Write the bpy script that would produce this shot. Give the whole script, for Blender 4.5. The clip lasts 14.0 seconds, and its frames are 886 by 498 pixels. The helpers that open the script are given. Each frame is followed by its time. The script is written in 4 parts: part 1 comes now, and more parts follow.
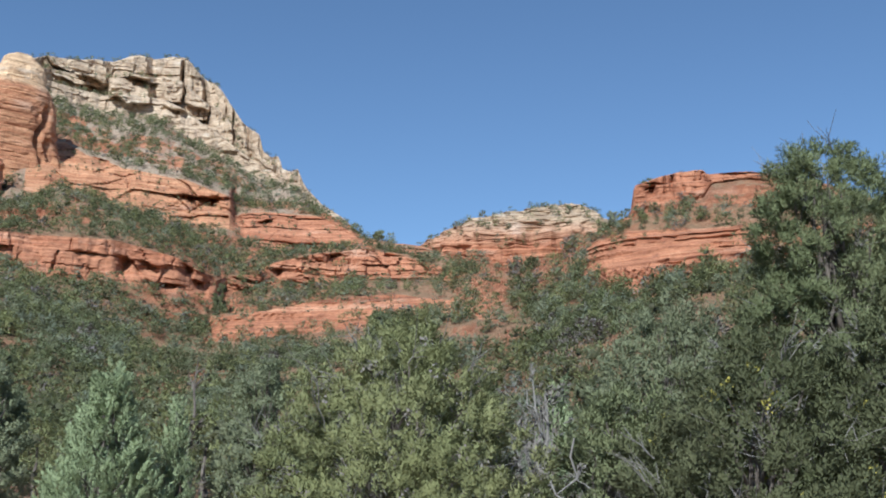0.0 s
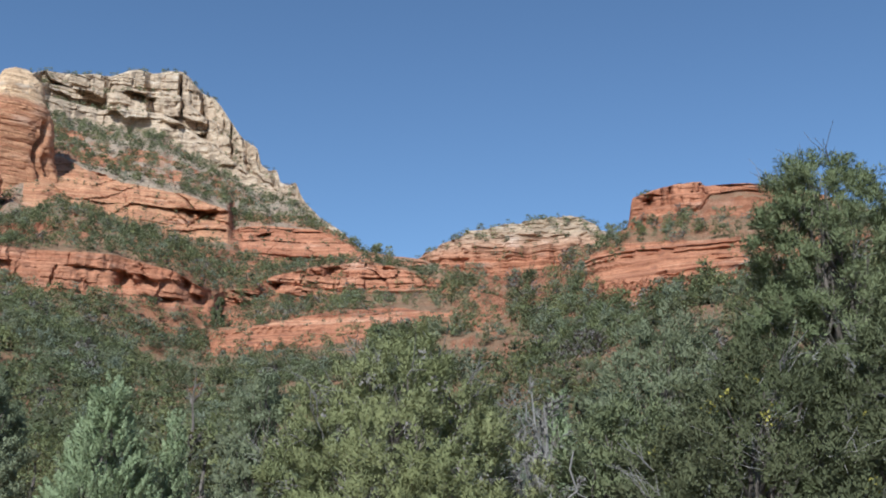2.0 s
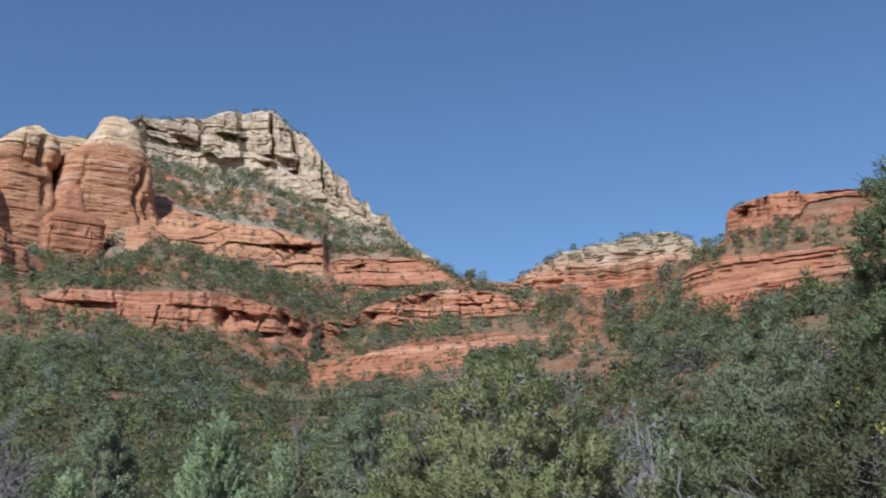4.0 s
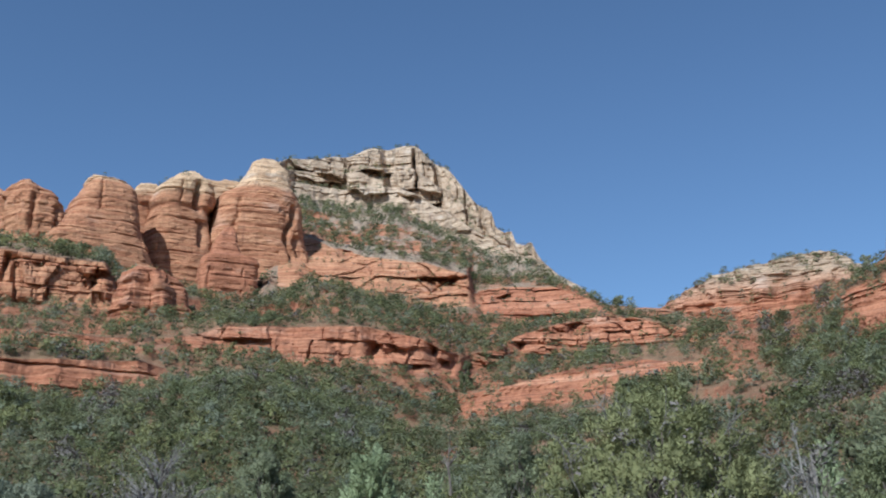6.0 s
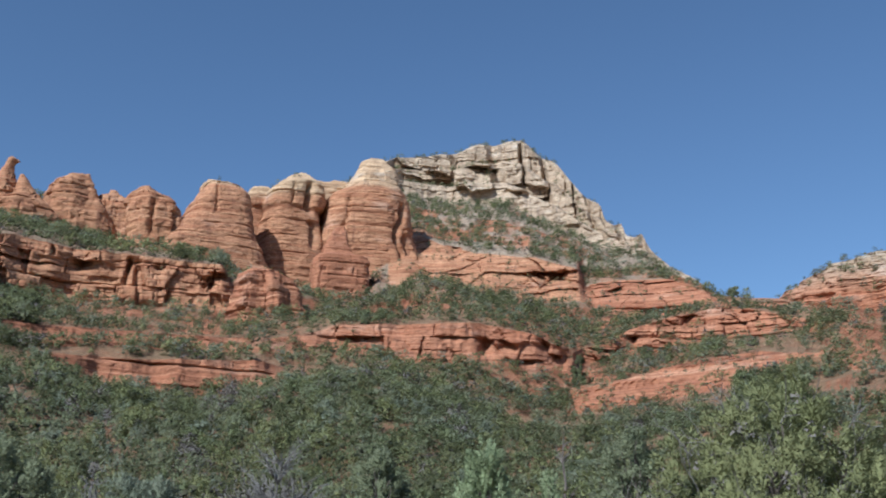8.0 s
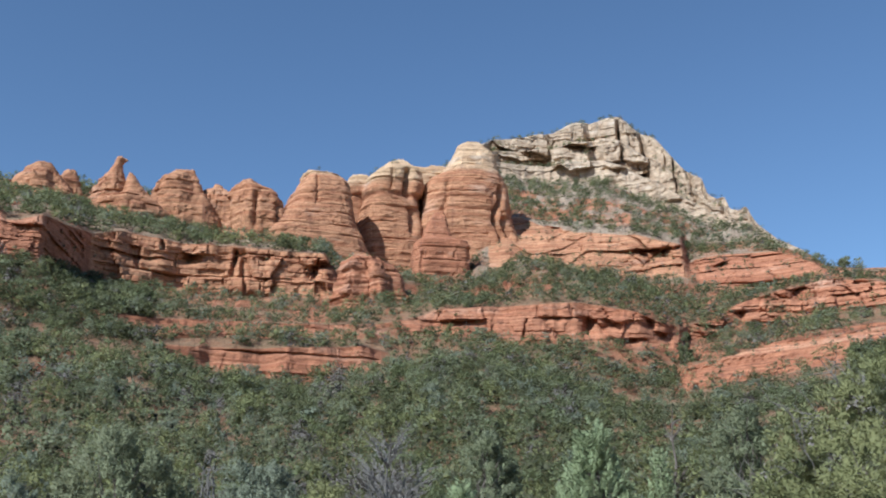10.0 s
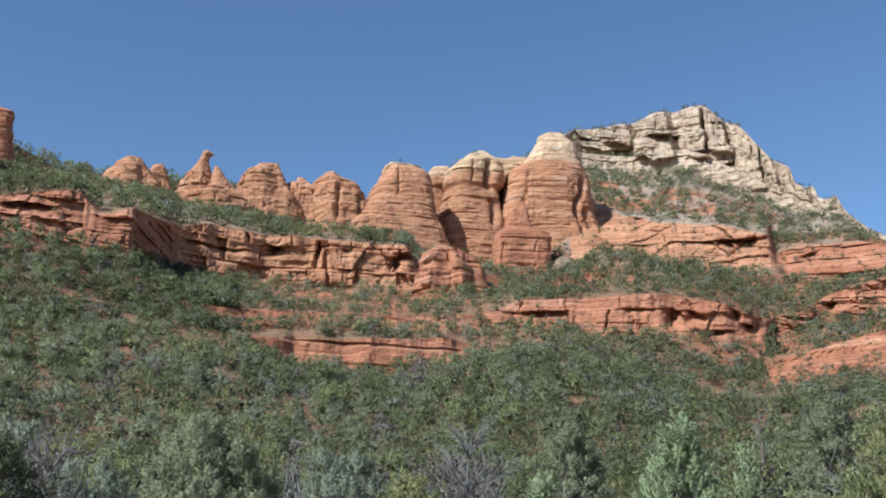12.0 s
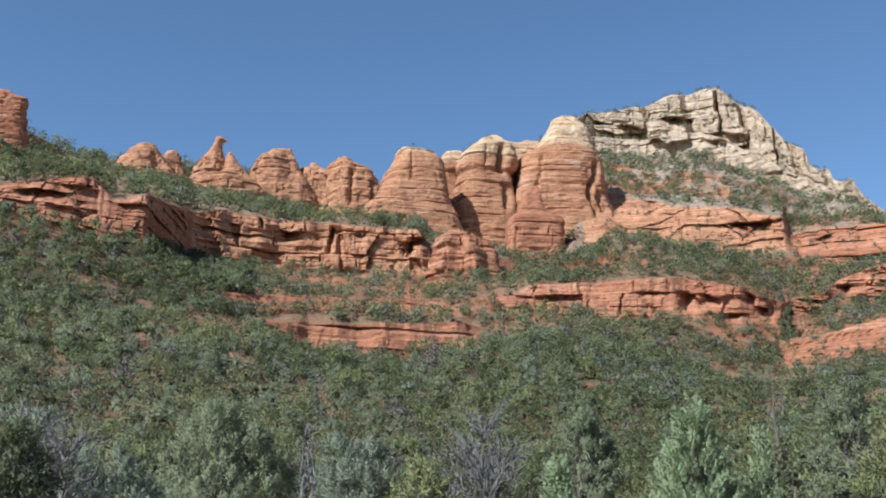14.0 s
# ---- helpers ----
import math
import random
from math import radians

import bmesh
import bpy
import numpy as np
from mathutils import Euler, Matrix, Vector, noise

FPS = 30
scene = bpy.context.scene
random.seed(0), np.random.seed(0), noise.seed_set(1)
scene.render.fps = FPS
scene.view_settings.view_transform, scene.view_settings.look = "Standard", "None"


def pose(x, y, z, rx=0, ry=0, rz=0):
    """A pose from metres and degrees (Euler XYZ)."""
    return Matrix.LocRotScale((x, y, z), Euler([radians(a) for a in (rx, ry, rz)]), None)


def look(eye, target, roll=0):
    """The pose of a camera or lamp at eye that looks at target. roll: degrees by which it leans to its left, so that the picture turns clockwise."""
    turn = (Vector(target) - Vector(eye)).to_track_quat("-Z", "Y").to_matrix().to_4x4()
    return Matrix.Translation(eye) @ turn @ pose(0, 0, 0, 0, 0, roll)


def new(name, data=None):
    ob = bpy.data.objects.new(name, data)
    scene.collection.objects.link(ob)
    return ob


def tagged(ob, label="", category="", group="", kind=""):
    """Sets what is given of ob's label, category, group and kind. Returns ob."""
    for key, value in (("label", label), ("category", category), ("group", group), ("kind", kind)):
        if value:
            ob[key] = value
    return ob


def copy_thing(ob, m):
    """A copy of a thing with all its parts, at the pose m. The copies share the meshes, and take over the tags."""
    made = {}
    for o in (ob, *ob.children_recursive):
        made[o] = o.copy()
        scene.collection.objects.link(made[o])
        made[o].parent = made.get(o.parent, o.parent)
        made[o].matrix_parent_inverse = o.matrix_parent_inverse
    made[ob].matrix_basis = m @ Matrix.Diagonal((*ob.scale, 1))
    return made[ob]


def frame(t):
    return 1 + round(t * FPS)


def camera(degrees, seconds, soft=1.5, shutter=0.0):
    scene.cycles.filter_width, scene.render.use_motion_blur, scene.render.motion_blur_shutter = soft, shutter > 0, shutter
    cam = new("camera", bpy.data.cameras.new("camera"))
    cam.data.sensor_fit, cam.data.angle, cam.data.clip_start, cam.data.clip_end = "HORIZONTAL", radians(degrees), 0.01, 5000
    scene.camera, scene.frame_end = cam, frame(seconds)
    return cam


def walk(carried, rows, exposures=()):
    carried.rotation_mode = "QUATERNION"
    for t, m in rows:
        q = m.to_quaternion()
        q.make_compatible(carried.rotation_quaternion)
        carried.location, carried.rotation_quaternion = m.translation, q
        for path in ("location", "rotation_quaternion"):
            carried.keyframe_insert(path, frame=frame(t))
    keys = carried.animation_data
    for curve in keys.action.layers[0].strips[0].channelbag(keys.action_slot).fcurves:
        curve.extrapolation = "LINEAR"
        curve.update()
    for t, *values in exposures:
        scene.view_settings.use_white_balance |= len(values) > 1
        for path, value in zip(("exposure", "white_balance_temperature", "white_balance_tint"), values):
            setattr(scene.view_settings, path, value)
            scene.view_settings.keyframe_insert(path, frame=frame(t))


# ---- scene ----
# A camera held at one spot pans left over a red sandstone canyon. Bearings are in degrees, clockwise from +y; metres elsewhere.
cam = camera(45.07, 14.0, soft=1.9, shutter=0.5)
EYE = 1.6
PAN = [
    (0.0, -14.76, 14.21, 0.66), (0.5, -15.04, 14.54, 0.57), (1.0, -15.05, 14.55, 0.48), (1.5, -14.86, 14.76, 0.40),
    (2.0, -14.85, 14.90, 0.39), (2.2, -14.76, 14.89, 0.39), (4.3, -8.31, 16.60, -1.19), (4.5, -7.35, 16.82, -1.25),
    (5.0, -5.17, 17.31, -1.43), (5.5, -3.43, 17.46, -0.84), (6.0, -1.60, 17.97, -0.67), (6.5, 0.0, 17.89, -0.64),
    (7.0, 1.65, 17.97, -0.45), (7.5, 2.94, 17.98, -0.25), (8.0, 4.53, 17.78, -0.20), (10.3, 11.15, 16.81, -0.72),
    (10.5, 11.85, 16.77, -0.71), (11.0, 13.09, 16.56, -0.40), (11.5, 14.07, 16.56, 0.04), (12.0, 14.69, 16.43, 0.42),
    (12.5, 15.32, 16.47, 0.21), (13.0, 15.75, 16.37, 0.18), (13.5, 15.72, 15.92, 0.19), (14.0, 15.43, 15.60, 0.32),
]
walk(cam, [(t, pose(0, 0, EYE, 90 + pitch, 0, yaw) @ pose(0, 0, 0, 0, 0, roll)) for t, yaw, pitch, roll in PAN],
     [(0.0, 0.45, 5540, 4), (0.8, 0.43, 5540, 4), (2.2, 0.33, 5500, 4), (4.3, 0.24, 5400, 5), (8.2, 0.24, 5400, 5), (10.3, 0.43, 5500, 5), (14.0, 0.53, 5540, 4)])

# ---- light ----
SUN_BEARING, SUN_HEIGHT = -148.0, 41.0
world = bpy.data.worlds.new("sky")
scene.world = world
world.use_nodes = True
wn = world.node_tree.nodes
sky = wn.new("ShaderNodeTexSky")
sky.sky_type, sky.sun_disc = "NISHITA", False
sky.sun_elevation, sky.sun_rotation = radians(SUN_HEIGHT), radians(SUN_BEARING)
sky.altitude, sky.air_density, sky.dust_density, sky.ozone_density = 1300, 1.0, 0.1, 1.2
world.node_tree.links.new(sky.outputs[0], wn["Background"].inputs[0])
wn["Background"].inputs[1].default_value = 0.09
sun = new("sun", bpy.data.lights.new("sun", "SUN"))
sun.data.energy, sun.data.angle, sun.data.color = 5.1, radians(0.53), (1.0, 0.94, 0.86)
b, h = radians(SUN_BEARING), radians(SUN_HEIGHT)
to_sun = Vector((math.sin(b) * math.cos(h), math.cos(b) * math.cos(h), math.sin(h)))
sun.matrix_world = look(to_sun * 50, (0, 0, 0))


# ---- noise ----
def lattice(i, j, k, seed):
    with np.errstate(over="ignore"):
        n = (i.astype(np.uint32) * np.uint32(374761393) + j.astype(np.uint32) * np.uint32(668265263)
             + k.astype(np.uint32) * np.uint32(2147483647) + np.uint32(seed * 974711 + 17))
        n = (n ^ (n >> np.uint32(13))) * np.uint32(1274126177)
        n = (n ^ (n >> np.uint32(16))) * np.uint32(2246822519)
        n ^= n >> np.uint32(15)
    return n.astype(np.float64) / 4294967295.0


def soft_noise(x, y, z, seed=0):
    """Value noise, -1 to 1."""
    x, y, z = np.broadcast_arrays(np.asarray(x, float), y, z)
    fx, fy, fz = np.floor(x), np.floor(y), np.floor(z)
    i, j, k = fx.astype(np.int64), fy.astype(np.int64), fz.astype(np.int64)
    u, v, w = [a * a * a * (a * (a * 6 - 15) + 10) for a in (x - fx, y - fy, z - fz)]
    out = 0
    for a in (0, 1):
        for c in (0, 1):
            for d in (0, 1):
                out = out + lattice(i + a, j + c, k + d, seed) * (u if a else 1 - u) * (v if c else 1 - v) * (w if d else 1 - w)
    return out * 2 - 1


def fractal(x, y, z, octaves=4, seed=0):
    total, amp = 0, 0.5
    for o in range(octaves):
        total, amp = total + amp * soft_noise(x * 2 ** o, y * 2 ** o, z * 2 ** o, seed + o), amp * 0.5
    return total


def blocks(x, y, z, seed=0):
    """Cells of jointed rock: a random value a cell, and the distance to its joint."""
    x, y, z = np.broadcast_arrays(np.asarray(x, float), y, z)
    fx, fy, fz = np.floor(x).astype(np.int64), np.floor(y).astype(np.int64), np.floor(z).astype(np.int64)
    best, second, value = np.full(x.shape, 9.0), np.full(x.shape, 9.0), np.zeros(x.shape)
    for a in (-1, 0, 1):
        for c in (-1, 0, 1):
            for d in (-1, 0, 1):
                i, j, k = fx + a, fy + c, fz + d
                gap = np.sqrt((i + lattice(i, j, k, seed) - x) ** 2 + (j + lattice(i, j, k, seed + 1) - y) ** 2 + (k + lattice(i, j, k, seed + 2) - z) ** 2)
                near = gap < best
                second = np.where(near, best, np.minimum(second, gap))
                value = np.where(near, lattice(i, j, k, seed + 3), value)
                best = np.where(near, gap, best)
    return value * 2 - 1, second - best


def masonry(x, y, level, size, thick, seed=0):
    """Beds cut by upright joints: the bed's own value, the block's, the distance to its joint and to the bed's edge."""
    bent = level / thick + 0.8 * soft_noise(level / thick / 2.3, 0.0, 0.0, seed + 40)
    bed = np.floor(bent)
    value, joint = blocks(x / size, y / size, bed * 5 + 0.5, seed)
    own = lattice(bed.astype(np.int64), bed.astype(np.int64) * 0, bed.astype(np.int64) * 0, seed + 9) * 2 - 1
    inside = bent - bed
    return own, value, joint, np.minimum(inside, 1 - inside)


def ease(a, lo, hi):
    t = np.clip((a - lo) / (hi - lo), 0, 1)
    return t * t * (3 - 2 * t)


# ---- materials ----
def material(name, rough=0.9):
    m = bpy.data.materials.new(name)
    m.use_nodes = True
    bsdf = m.node_tree.nodes["Principled BSDF"]
    bsdf.inputs["Roughness"].default_value = rough
    bsdf.inputs["Specular IOR Level"].default_value = 0.25
    return m, m.node_tree.nodes, m.node_tree.links, bsdf


def ramp(nodes, links, source, stops):
    r = nodes.new("ShaderNodeValToRGB")
    els = r.color_ramp.elements
    while len(els) < len(stops):
        els.new(0.5)
    for e, (p, c) in zip(els, stops):
        e.position, e.color = p, (*c, 1)
    links.new(source, r.inputs[0])
    return r.outputs[0]


def noise_node(nodes, links, vector, scale, detail=6, rough=0.6):
    n = nodes.new("ShaderNodeTexNoise")
    n.inputs["Scale"].default_value, n.inputs["Detail"].default_value, n.inputs["Roughness"].default_value = scale, detail, rough
    links.new(vector, n.inputs["Vector"])
    return n.outputs["Fac"]


def stretched(nodes, links, vector, sx, sy, sz):
    n = nodes.new("ShaderNodeMapping")
    n.inputs["Scale"].default_value = (sx, sy, sz)
    links.new(vector, n.inputs["Vector"])
    return n.outputs[0]


def mixed(nodes, links, fac, a, c, blend="MIX"):
    n = nodes.new("ShaderNodeMix")
    n.data_type, n.blend_type = "RGBA", blend
    for socket, value in ((n.inputs[0], fac), (n.inputs[6], a), (n.inputs[7], c)):
        if isinstance(value, (int, float)):
            socket.default_value = value
        elif isinstance(value, tuple):
            socket.default_value = (*value, 1)
        else:
            links.new(value, socket)
    return n.outputs[2]


def maths(nodes, links, op, a, c):
    n = nodes.new("ShaderNodeMath")
    n.operation = op
    for socket, value in zip(n.inputs, (a, c)):
        if isinstance(value, (int, float)):
            socket.default_value = value
        else:
            links.new(value, socket)
    return n.outputs[0]


def bump(nodes, links, height, strength, distance, bsdf):
    n = nodes.new("ShaderNodeBump")
    n.inputs["Strength"].default_value, n.inputs["Distance"].default_value = strength, distance
    links.new(height, n.inputs["Height"])
    links.new(n.outputs[0], bsdf.inputs["Normal"])


def rock_colour(nodes, links, pos, stops, streak, pale, thin=0.42):
    """Bedded sandstone: thin beds, broad beds, stains that run down, pale salts, pitted grain."""
    drift = nodes.new("ShaderNodeTexNoise")
    drift.inputs["Scale"].default_value, drift.inputs["Detail"].default_value = 0.06, 3
    links.new(pos, drift.inputs["Vector"])
    wobble = nodes.new("ShaderNodeVectorMath")
    wobble.operation = "MULTIPLY_ADD"
    wobble.inputs[1].default_value = (4, 4, 4 if thin < 1 else 1.2)
    links.new(drift.outputs["Color"], wobble.inputs[0])
    links.new(pos, wobble.inputs[2])
    bent = wobble.outputs[0]
    beds = noise_node(nodes, links, stretched(nodes, links, bent, 0.012, 0.012, thin), 1.0, 8, 0.66)
    col = ramp(nodes, links, beds, stops)
    fine = noise_node(nodes, links, stretched(nodes, links, bent, 0.09, 0.09, 1.7), 1.0, 6, 0.72)
    col = mixed(nodes, links, 0.6, col, ramp(nodes, links, fine, [(0.3, (0.5, 0.46, 0.44)), (0.5, (1.0, 0.98, 0.97)), (0.7, (1.35, 1.32, 1.28))]), "MULTIPLY")
    blotch = noise_node(nodes, links, pos, 0.16, 6, 0.68)
    col = mixed(nodes, links, 0.75, col, ramp(nodes, links, blotch, [(0.3, (0.66, 0.6, 0.58)), (0.5, (1, 1, 1)), (0.7, (1.18, 1.22, 1.25))]), "MULTIPLY")
    pits = noise_node(nodes, links, pos, 1.1, 5, 0.75)
    col = mixed(nodes, links, 0.7, col, ramp(nodes, links, pits, [(0.32, (0.45, 0.42, 0.4)), (0.48, (1, 1, 1)), (0.7, (1.15, 1.15, 1.15))]), "MULTIPLY")
    run = noise_node(nodes, links, stretched(nodes, links, pos, 0.5, 0.5, 0.03), 1.0, 4, 0.6)
    col = mixed(nodes, links, ramp(nodes, links, run, [(0.57, (0, 0, 0)), (0.72, (0.6, 0.6, 0.6))]), col, streak)
    salts = noise_node(nodes, links, stretched(nodes, links, pos, 0.05, 0.05, 0.16), 1.0, 6, 0.65)
    col = mixed(nodes, links, ramp(nodes, links, salts, [(0.58, (0, 0, 0)), (0.74, (0.7, 0.7, 0.7))]), col, pale)
    return col, fine


RED = [(0.25, (0.259, 0.099, 0.050)), (0.42, (0.356, 0.150, 0.081)), (0.52, (0.439, 0.206, 0.116)), (0.6, (0.331, 0.128, 0.067)), (0.75, (0.486, 0.251, 0.145))]
DEEP = [(0.36, (0.170, 0.062, 0.033)), (0.45, (0.350, 0.148, 0.079)), (0.5, (0.430, 0.200, 0.110)), (0.54, (0.270, 0.100, 0.052)), (0.62, (0.500, 0.260, 0.152))]
CREAM = [(0.25, (0.315, 0.225, 0.148)), (0.42, (0.415, 0.312, 0.214)), (0.52, (0.5, 0.39, 0.28)), (0.62, (0.37, 0.275, 0.187)), (0.78, (0.54, 0.435, 0.322))]
WARM_CREAM = [(0.25, (0.37, 0.225, 0.125)), (0.42, (0.48, 0.32, 0.19)), (0.52, (0.58, 0.41, 0.26)), (0.62, (0.42, 0.28, 0.16)), (0.78, (0.62, 0.46, 0.3))]
DUSTY = [(0.3, (0.2, 0.14, 0.09)), (0.42, (0.33, 0.24, 0.16)), (0.52, (0.42, 0.32, 0.22)), (0.6, (0.28, 0.2, 0.135)), (0.75, (0.46, 0.37, 0.27))]
TAN = [(0.25, (0.288, 0.115, 0.057)), (0.42, (0.390, 0.183, 0.098)), (0.52, (0.482, 0.260, 0.144)), (0.6, (0.371, 0.160, 0.083)), (0.75, (0.529, 0.312, 0.181))]


def rock_material(name, cream_from=None, blur=3.0, all_cream=False, stops=RED, thin=0.42, pale=None):
    m, nodes, links, bsdf = material(name, 0.92)
    pos = nodes.new("ShaderNodeNewGeometry").outputs["Position"]
    red, fine = rock_colour(nodes, links, pos, stops, (0.16, 0.065, 0.045), (0.56, 0.36, 0.25), thin)
    col = red
    if all_cream or cream_from is not None:
        cream, fine = rock_colour(nodes, links, pos, pale or CREAM, (0.17, 0.14, 0.12), (0.56, 0.51, 0.44))
        col = cream
        if not all_cream:
            sep = nodes.new("ShaderNodeSeparateXYZ")
            links.new(pos, sep.inputs[0])
            wave = noise_node(nodes, links, stretched(nodes, links, pos, 0.05, 0.05, 0.2), 1.0, 3)
            z = maths(nodes, links, "ADD", sep.outputs[2], maths(nodes, links, "MULTIPLY", wave, 5.0))
            fac = maths(nodes, links, "MULTIPLY", maths(nodes, links, "SUBTRACT", z, cream_from + 2.5), 1.0 / blur)
            clamp = nodes.new("ShaderNodeClamp")
            links.new(fac, clamp.inputs[0])
            col = mixed(nodes, links, clamp.outputs[0], red, cream)
    links.new(col, bsdf.inputs["Base Color"])
    grain = noise_node(nodes, links, stretched(nodes, links, pos, 0.7, 0.7, 1.3), 1.0, 8, 0.72)
    bump(nodes, links, mixed(nodes, links, 0.5, grain, fine), 1.0, 0.9, bsdf)
    return m


def soil_material():
    """Red earth and pale grass with bare bedded rock where it is steep."""
    m, nodes, links, bsdf = material("red_earth", 0.95)
    geo = nodes.new("ShaderNodeNewGeometry")
    pos = geo.outputs["Position"]
    patch = noise_node(nodes, links, pos, 0.09, 8, 0.65)
    earth = ramp(nodes, links, patch, [(0.3, (0.25, 0.108, 0.06)), (0.43, (0.30, 0.155, 0.087)), (0.52, (0.31, 0.19, 0.112)), (0.64, (0.25, 0.165, 0.095))])
    pebble = noise_node(nodes, links, pos, 1.3, 6, 0.75)
    earth = mixed(nodes, links, 0.6, earth, ramp(nodes, links, pebble, [(0.35, (0.55, 0.55, 0.55)), (0.68, (1.4, 1.35, 1.3))]), "MULTIPLY")
    sep0 = nodes.new("ShaderNodeSeparateXYZ")
    links.new(pos, sep0.inputs[0])
    high = maths(nodes, links, "ADD", sep0.outputs[2], maths(nodes, links, "MULTIPLY", patch, 90.0))
    talus = nodes.new("ShaderNodeMapRange")
    talus.inputs["From Min"].default_value, talus.inputs["From Max"].default_value = 125, 165
    links.new(high, talus.inputs["Value"])
    rubble = ramp(nodes, links, noise_node(nodes, links, pos, 0.5, 6, 0.8), [(0.35, (0.20, 0.14, 0.09)), (0.5, (0.36, 0.27, 0.19)), (0.65, (0.48, 0.4, 0.31))])
    earth = mixed(nodes, links, talus.outputs[0], earth, rubble)
    stones = noise_node(nodes, links, pos, 0.55, 7, 0.8)
    earth = mixed(nodes, links, ramp(nodes, links, stones, [(0.56, (0, 0, 0)), (0.64, (0.8, 0.8, 0.8))]), earth, (0.40, 0.28, 0.19))
    rock, fine = rock_colour(nodes, links, pos, RED, (0.16, 0.06, 0.04), (0.55, 0.36, 0.25))
    sep = nodes.new("ShaderNodeSeparateXYZ")
    links.new(geo.outputs["Normal"], sep.inputs[0])
    steep = ramp(nodes, links, sep.outputs[2], [(0.62, (1, 1, 1)), (0.8, (0, 0, 0))])
    links.new(mixed(nodes, links, steep, earth, rock), bsdf.inputs["Base Color"])
    bump(nodes, links, stones, 1.0, 1.2, bsdf)
    return m


def leaf_material(name, dark, light, tint, through_leaf=0.42):
    m, nodes, links, bsdf = material(name, 0.75)
    geo = nodes.new("ShaderNodeNewGeometry")
    mottle = noise_node(nodes, links, geo.outputs["Position"], 2.6, 3, 0.7)
    tone = maths(nodes, links, "ADD", maths(nodes, links, "MULTIPLY", geo.outputs["Random Per Island"], 0.25), maths(nodes, links, "MULTIPLY", maths(nodes, links, "SUBTRACT", mottle, 0.25), 1.0))
    clamp = nodes.new("ShaderNodeClamp")
    links.new(tone, clamp.inputs[0])
    col = mixed(nodes, links, clamp.outputs[0], dark, light)
    big = noise_node(nodes, links, geo.outputs["Position"], 0.22, 2)
    col = mixed(nodes, links, ramp(nodes, links, big, [(0.4, (0, 0, 0)), (0.65, (0.8, 0.8, 0.8))]), col, tint)
    links.new(col, bsdf.inputs["Base Color"])
    glow = nodes.new("ShaderNodeBsdfTranslucent")
    links.new(col, glow.inputs[0])
    mix = nodes.new("ShaderNodeMixShader")
    mix.inputs[0].default_value = through_leaf
    links.new(bsdf.outputs[0], mix.inputs[1])
    links.new(glow.outputs[0], mix.inputs[2])
    links.new(mix.outputs[0], nodes["Material Output"].inputs[0])
    return m


def bark_material(name, dark, light):
    m, nodes, links, bsdf = material(name, 0.9)
    pos = nodes.new("ShaderNodeNewGeometry").outputs["Position"]
    n = noise_node(nodes, links, stretched(nodes, links, pos, 14, 14, 2.5), 1.0, 6, 0.7)
    links.new(ramp(nodes, links, n, [(0.3, dark), (0.7, light)]), bsdf.inputs["Base Color"])
    bump(nodes, links, n, 0.7, 0.02, bsdf)
    return m


SOIL = soil_material()
RED_ROCK = rock_material("red_sandstone")
SLAB_ROCK = rock_material("thin_bedded_red_sandstone", thin=0.6, stops=DEEP)
DEEP_ROCK = rock_material("deep_red_sandstone", stops=DEEP)
TAN_ROCK = rock_material("tan_red_sandstone", stops=TAN)
PALE_SLAB = rock_material("pale_striped_sandstone", thin=0.8)
CREAM_ROCK = rock_material("cream_sandstone", all_cream=True)
JUNIPER = leaf_material("juniper_leaf", (0.165, 0.177, 0.074), (0.310, 0.327, 0.147), (0.301, 0.301, 0.139), 0.32)
PINYON = leaf_material("pinyon_needle", (0.133, 0.157, 0.075), (0.254, 0.285, 0.135), (0.200, 0.215, 0.107), 0.32)
CYPRESS = leaf_material("cypress_leaf", (0.191, 0.217, 0.153), (0.342, 0.378, 0.269), (0.263, 0.282, 0.201))
OAK = leaf_material("scrub_oak_leaf", (0.178, 0.197, 0.114), (0.336, 0.372, 0.214), (0.293, 0.305, 0.191))
DRY = leaf_material("dry_twig", (0.160, 0.140, 0.128), (0.272, 0.240, 0.224), (0.216, 0.192, 0.168), 0.1)
YELLOW = leaf_material("yellow_leaf", (0.34, 0.30, 0.06), (0.6, 0.52, 0.12), (0.42, 0.38, 0.1), 0.35)
SILVER = leaf_material("silver_cypress_leaf", (0.213, 0.261, 0.139), (0.400, 0.462, 0.259), (0.305, 0.356, 0.197), 0.32)
# Thicket shade put into the leaf colour; also the darker trees in the woods.
DARK = leaf_material("dark_shade_toned_leaf", (0.088, 0.098, 0.049), (0.183, 0.194, 0.093), (0.142, 0.147, 0.074))
# Core colour, darker than the leaves, so gaps in the crowns look shaded.
INNER_SHADE = leaf_material("inner_twig_shade", (0.054, 0.056, 0.029), (0.086, 0.088, 0.047), (0.077, 0.070, 0.043), 0.1)
BARK = bark_material("juniper_bark", (0.075, 0.06, 0.05), (0.2, 0.17, 0.145))
DEADWOOD = bark_material("weathered_deadwood", (0.12, 0.108, 0.096), (0.3, 0.28, 0.255))
LEAVES = [JUNIPER, CYPRESS, OAK, DRY, INNER_SHADE, PINYON, DARK]


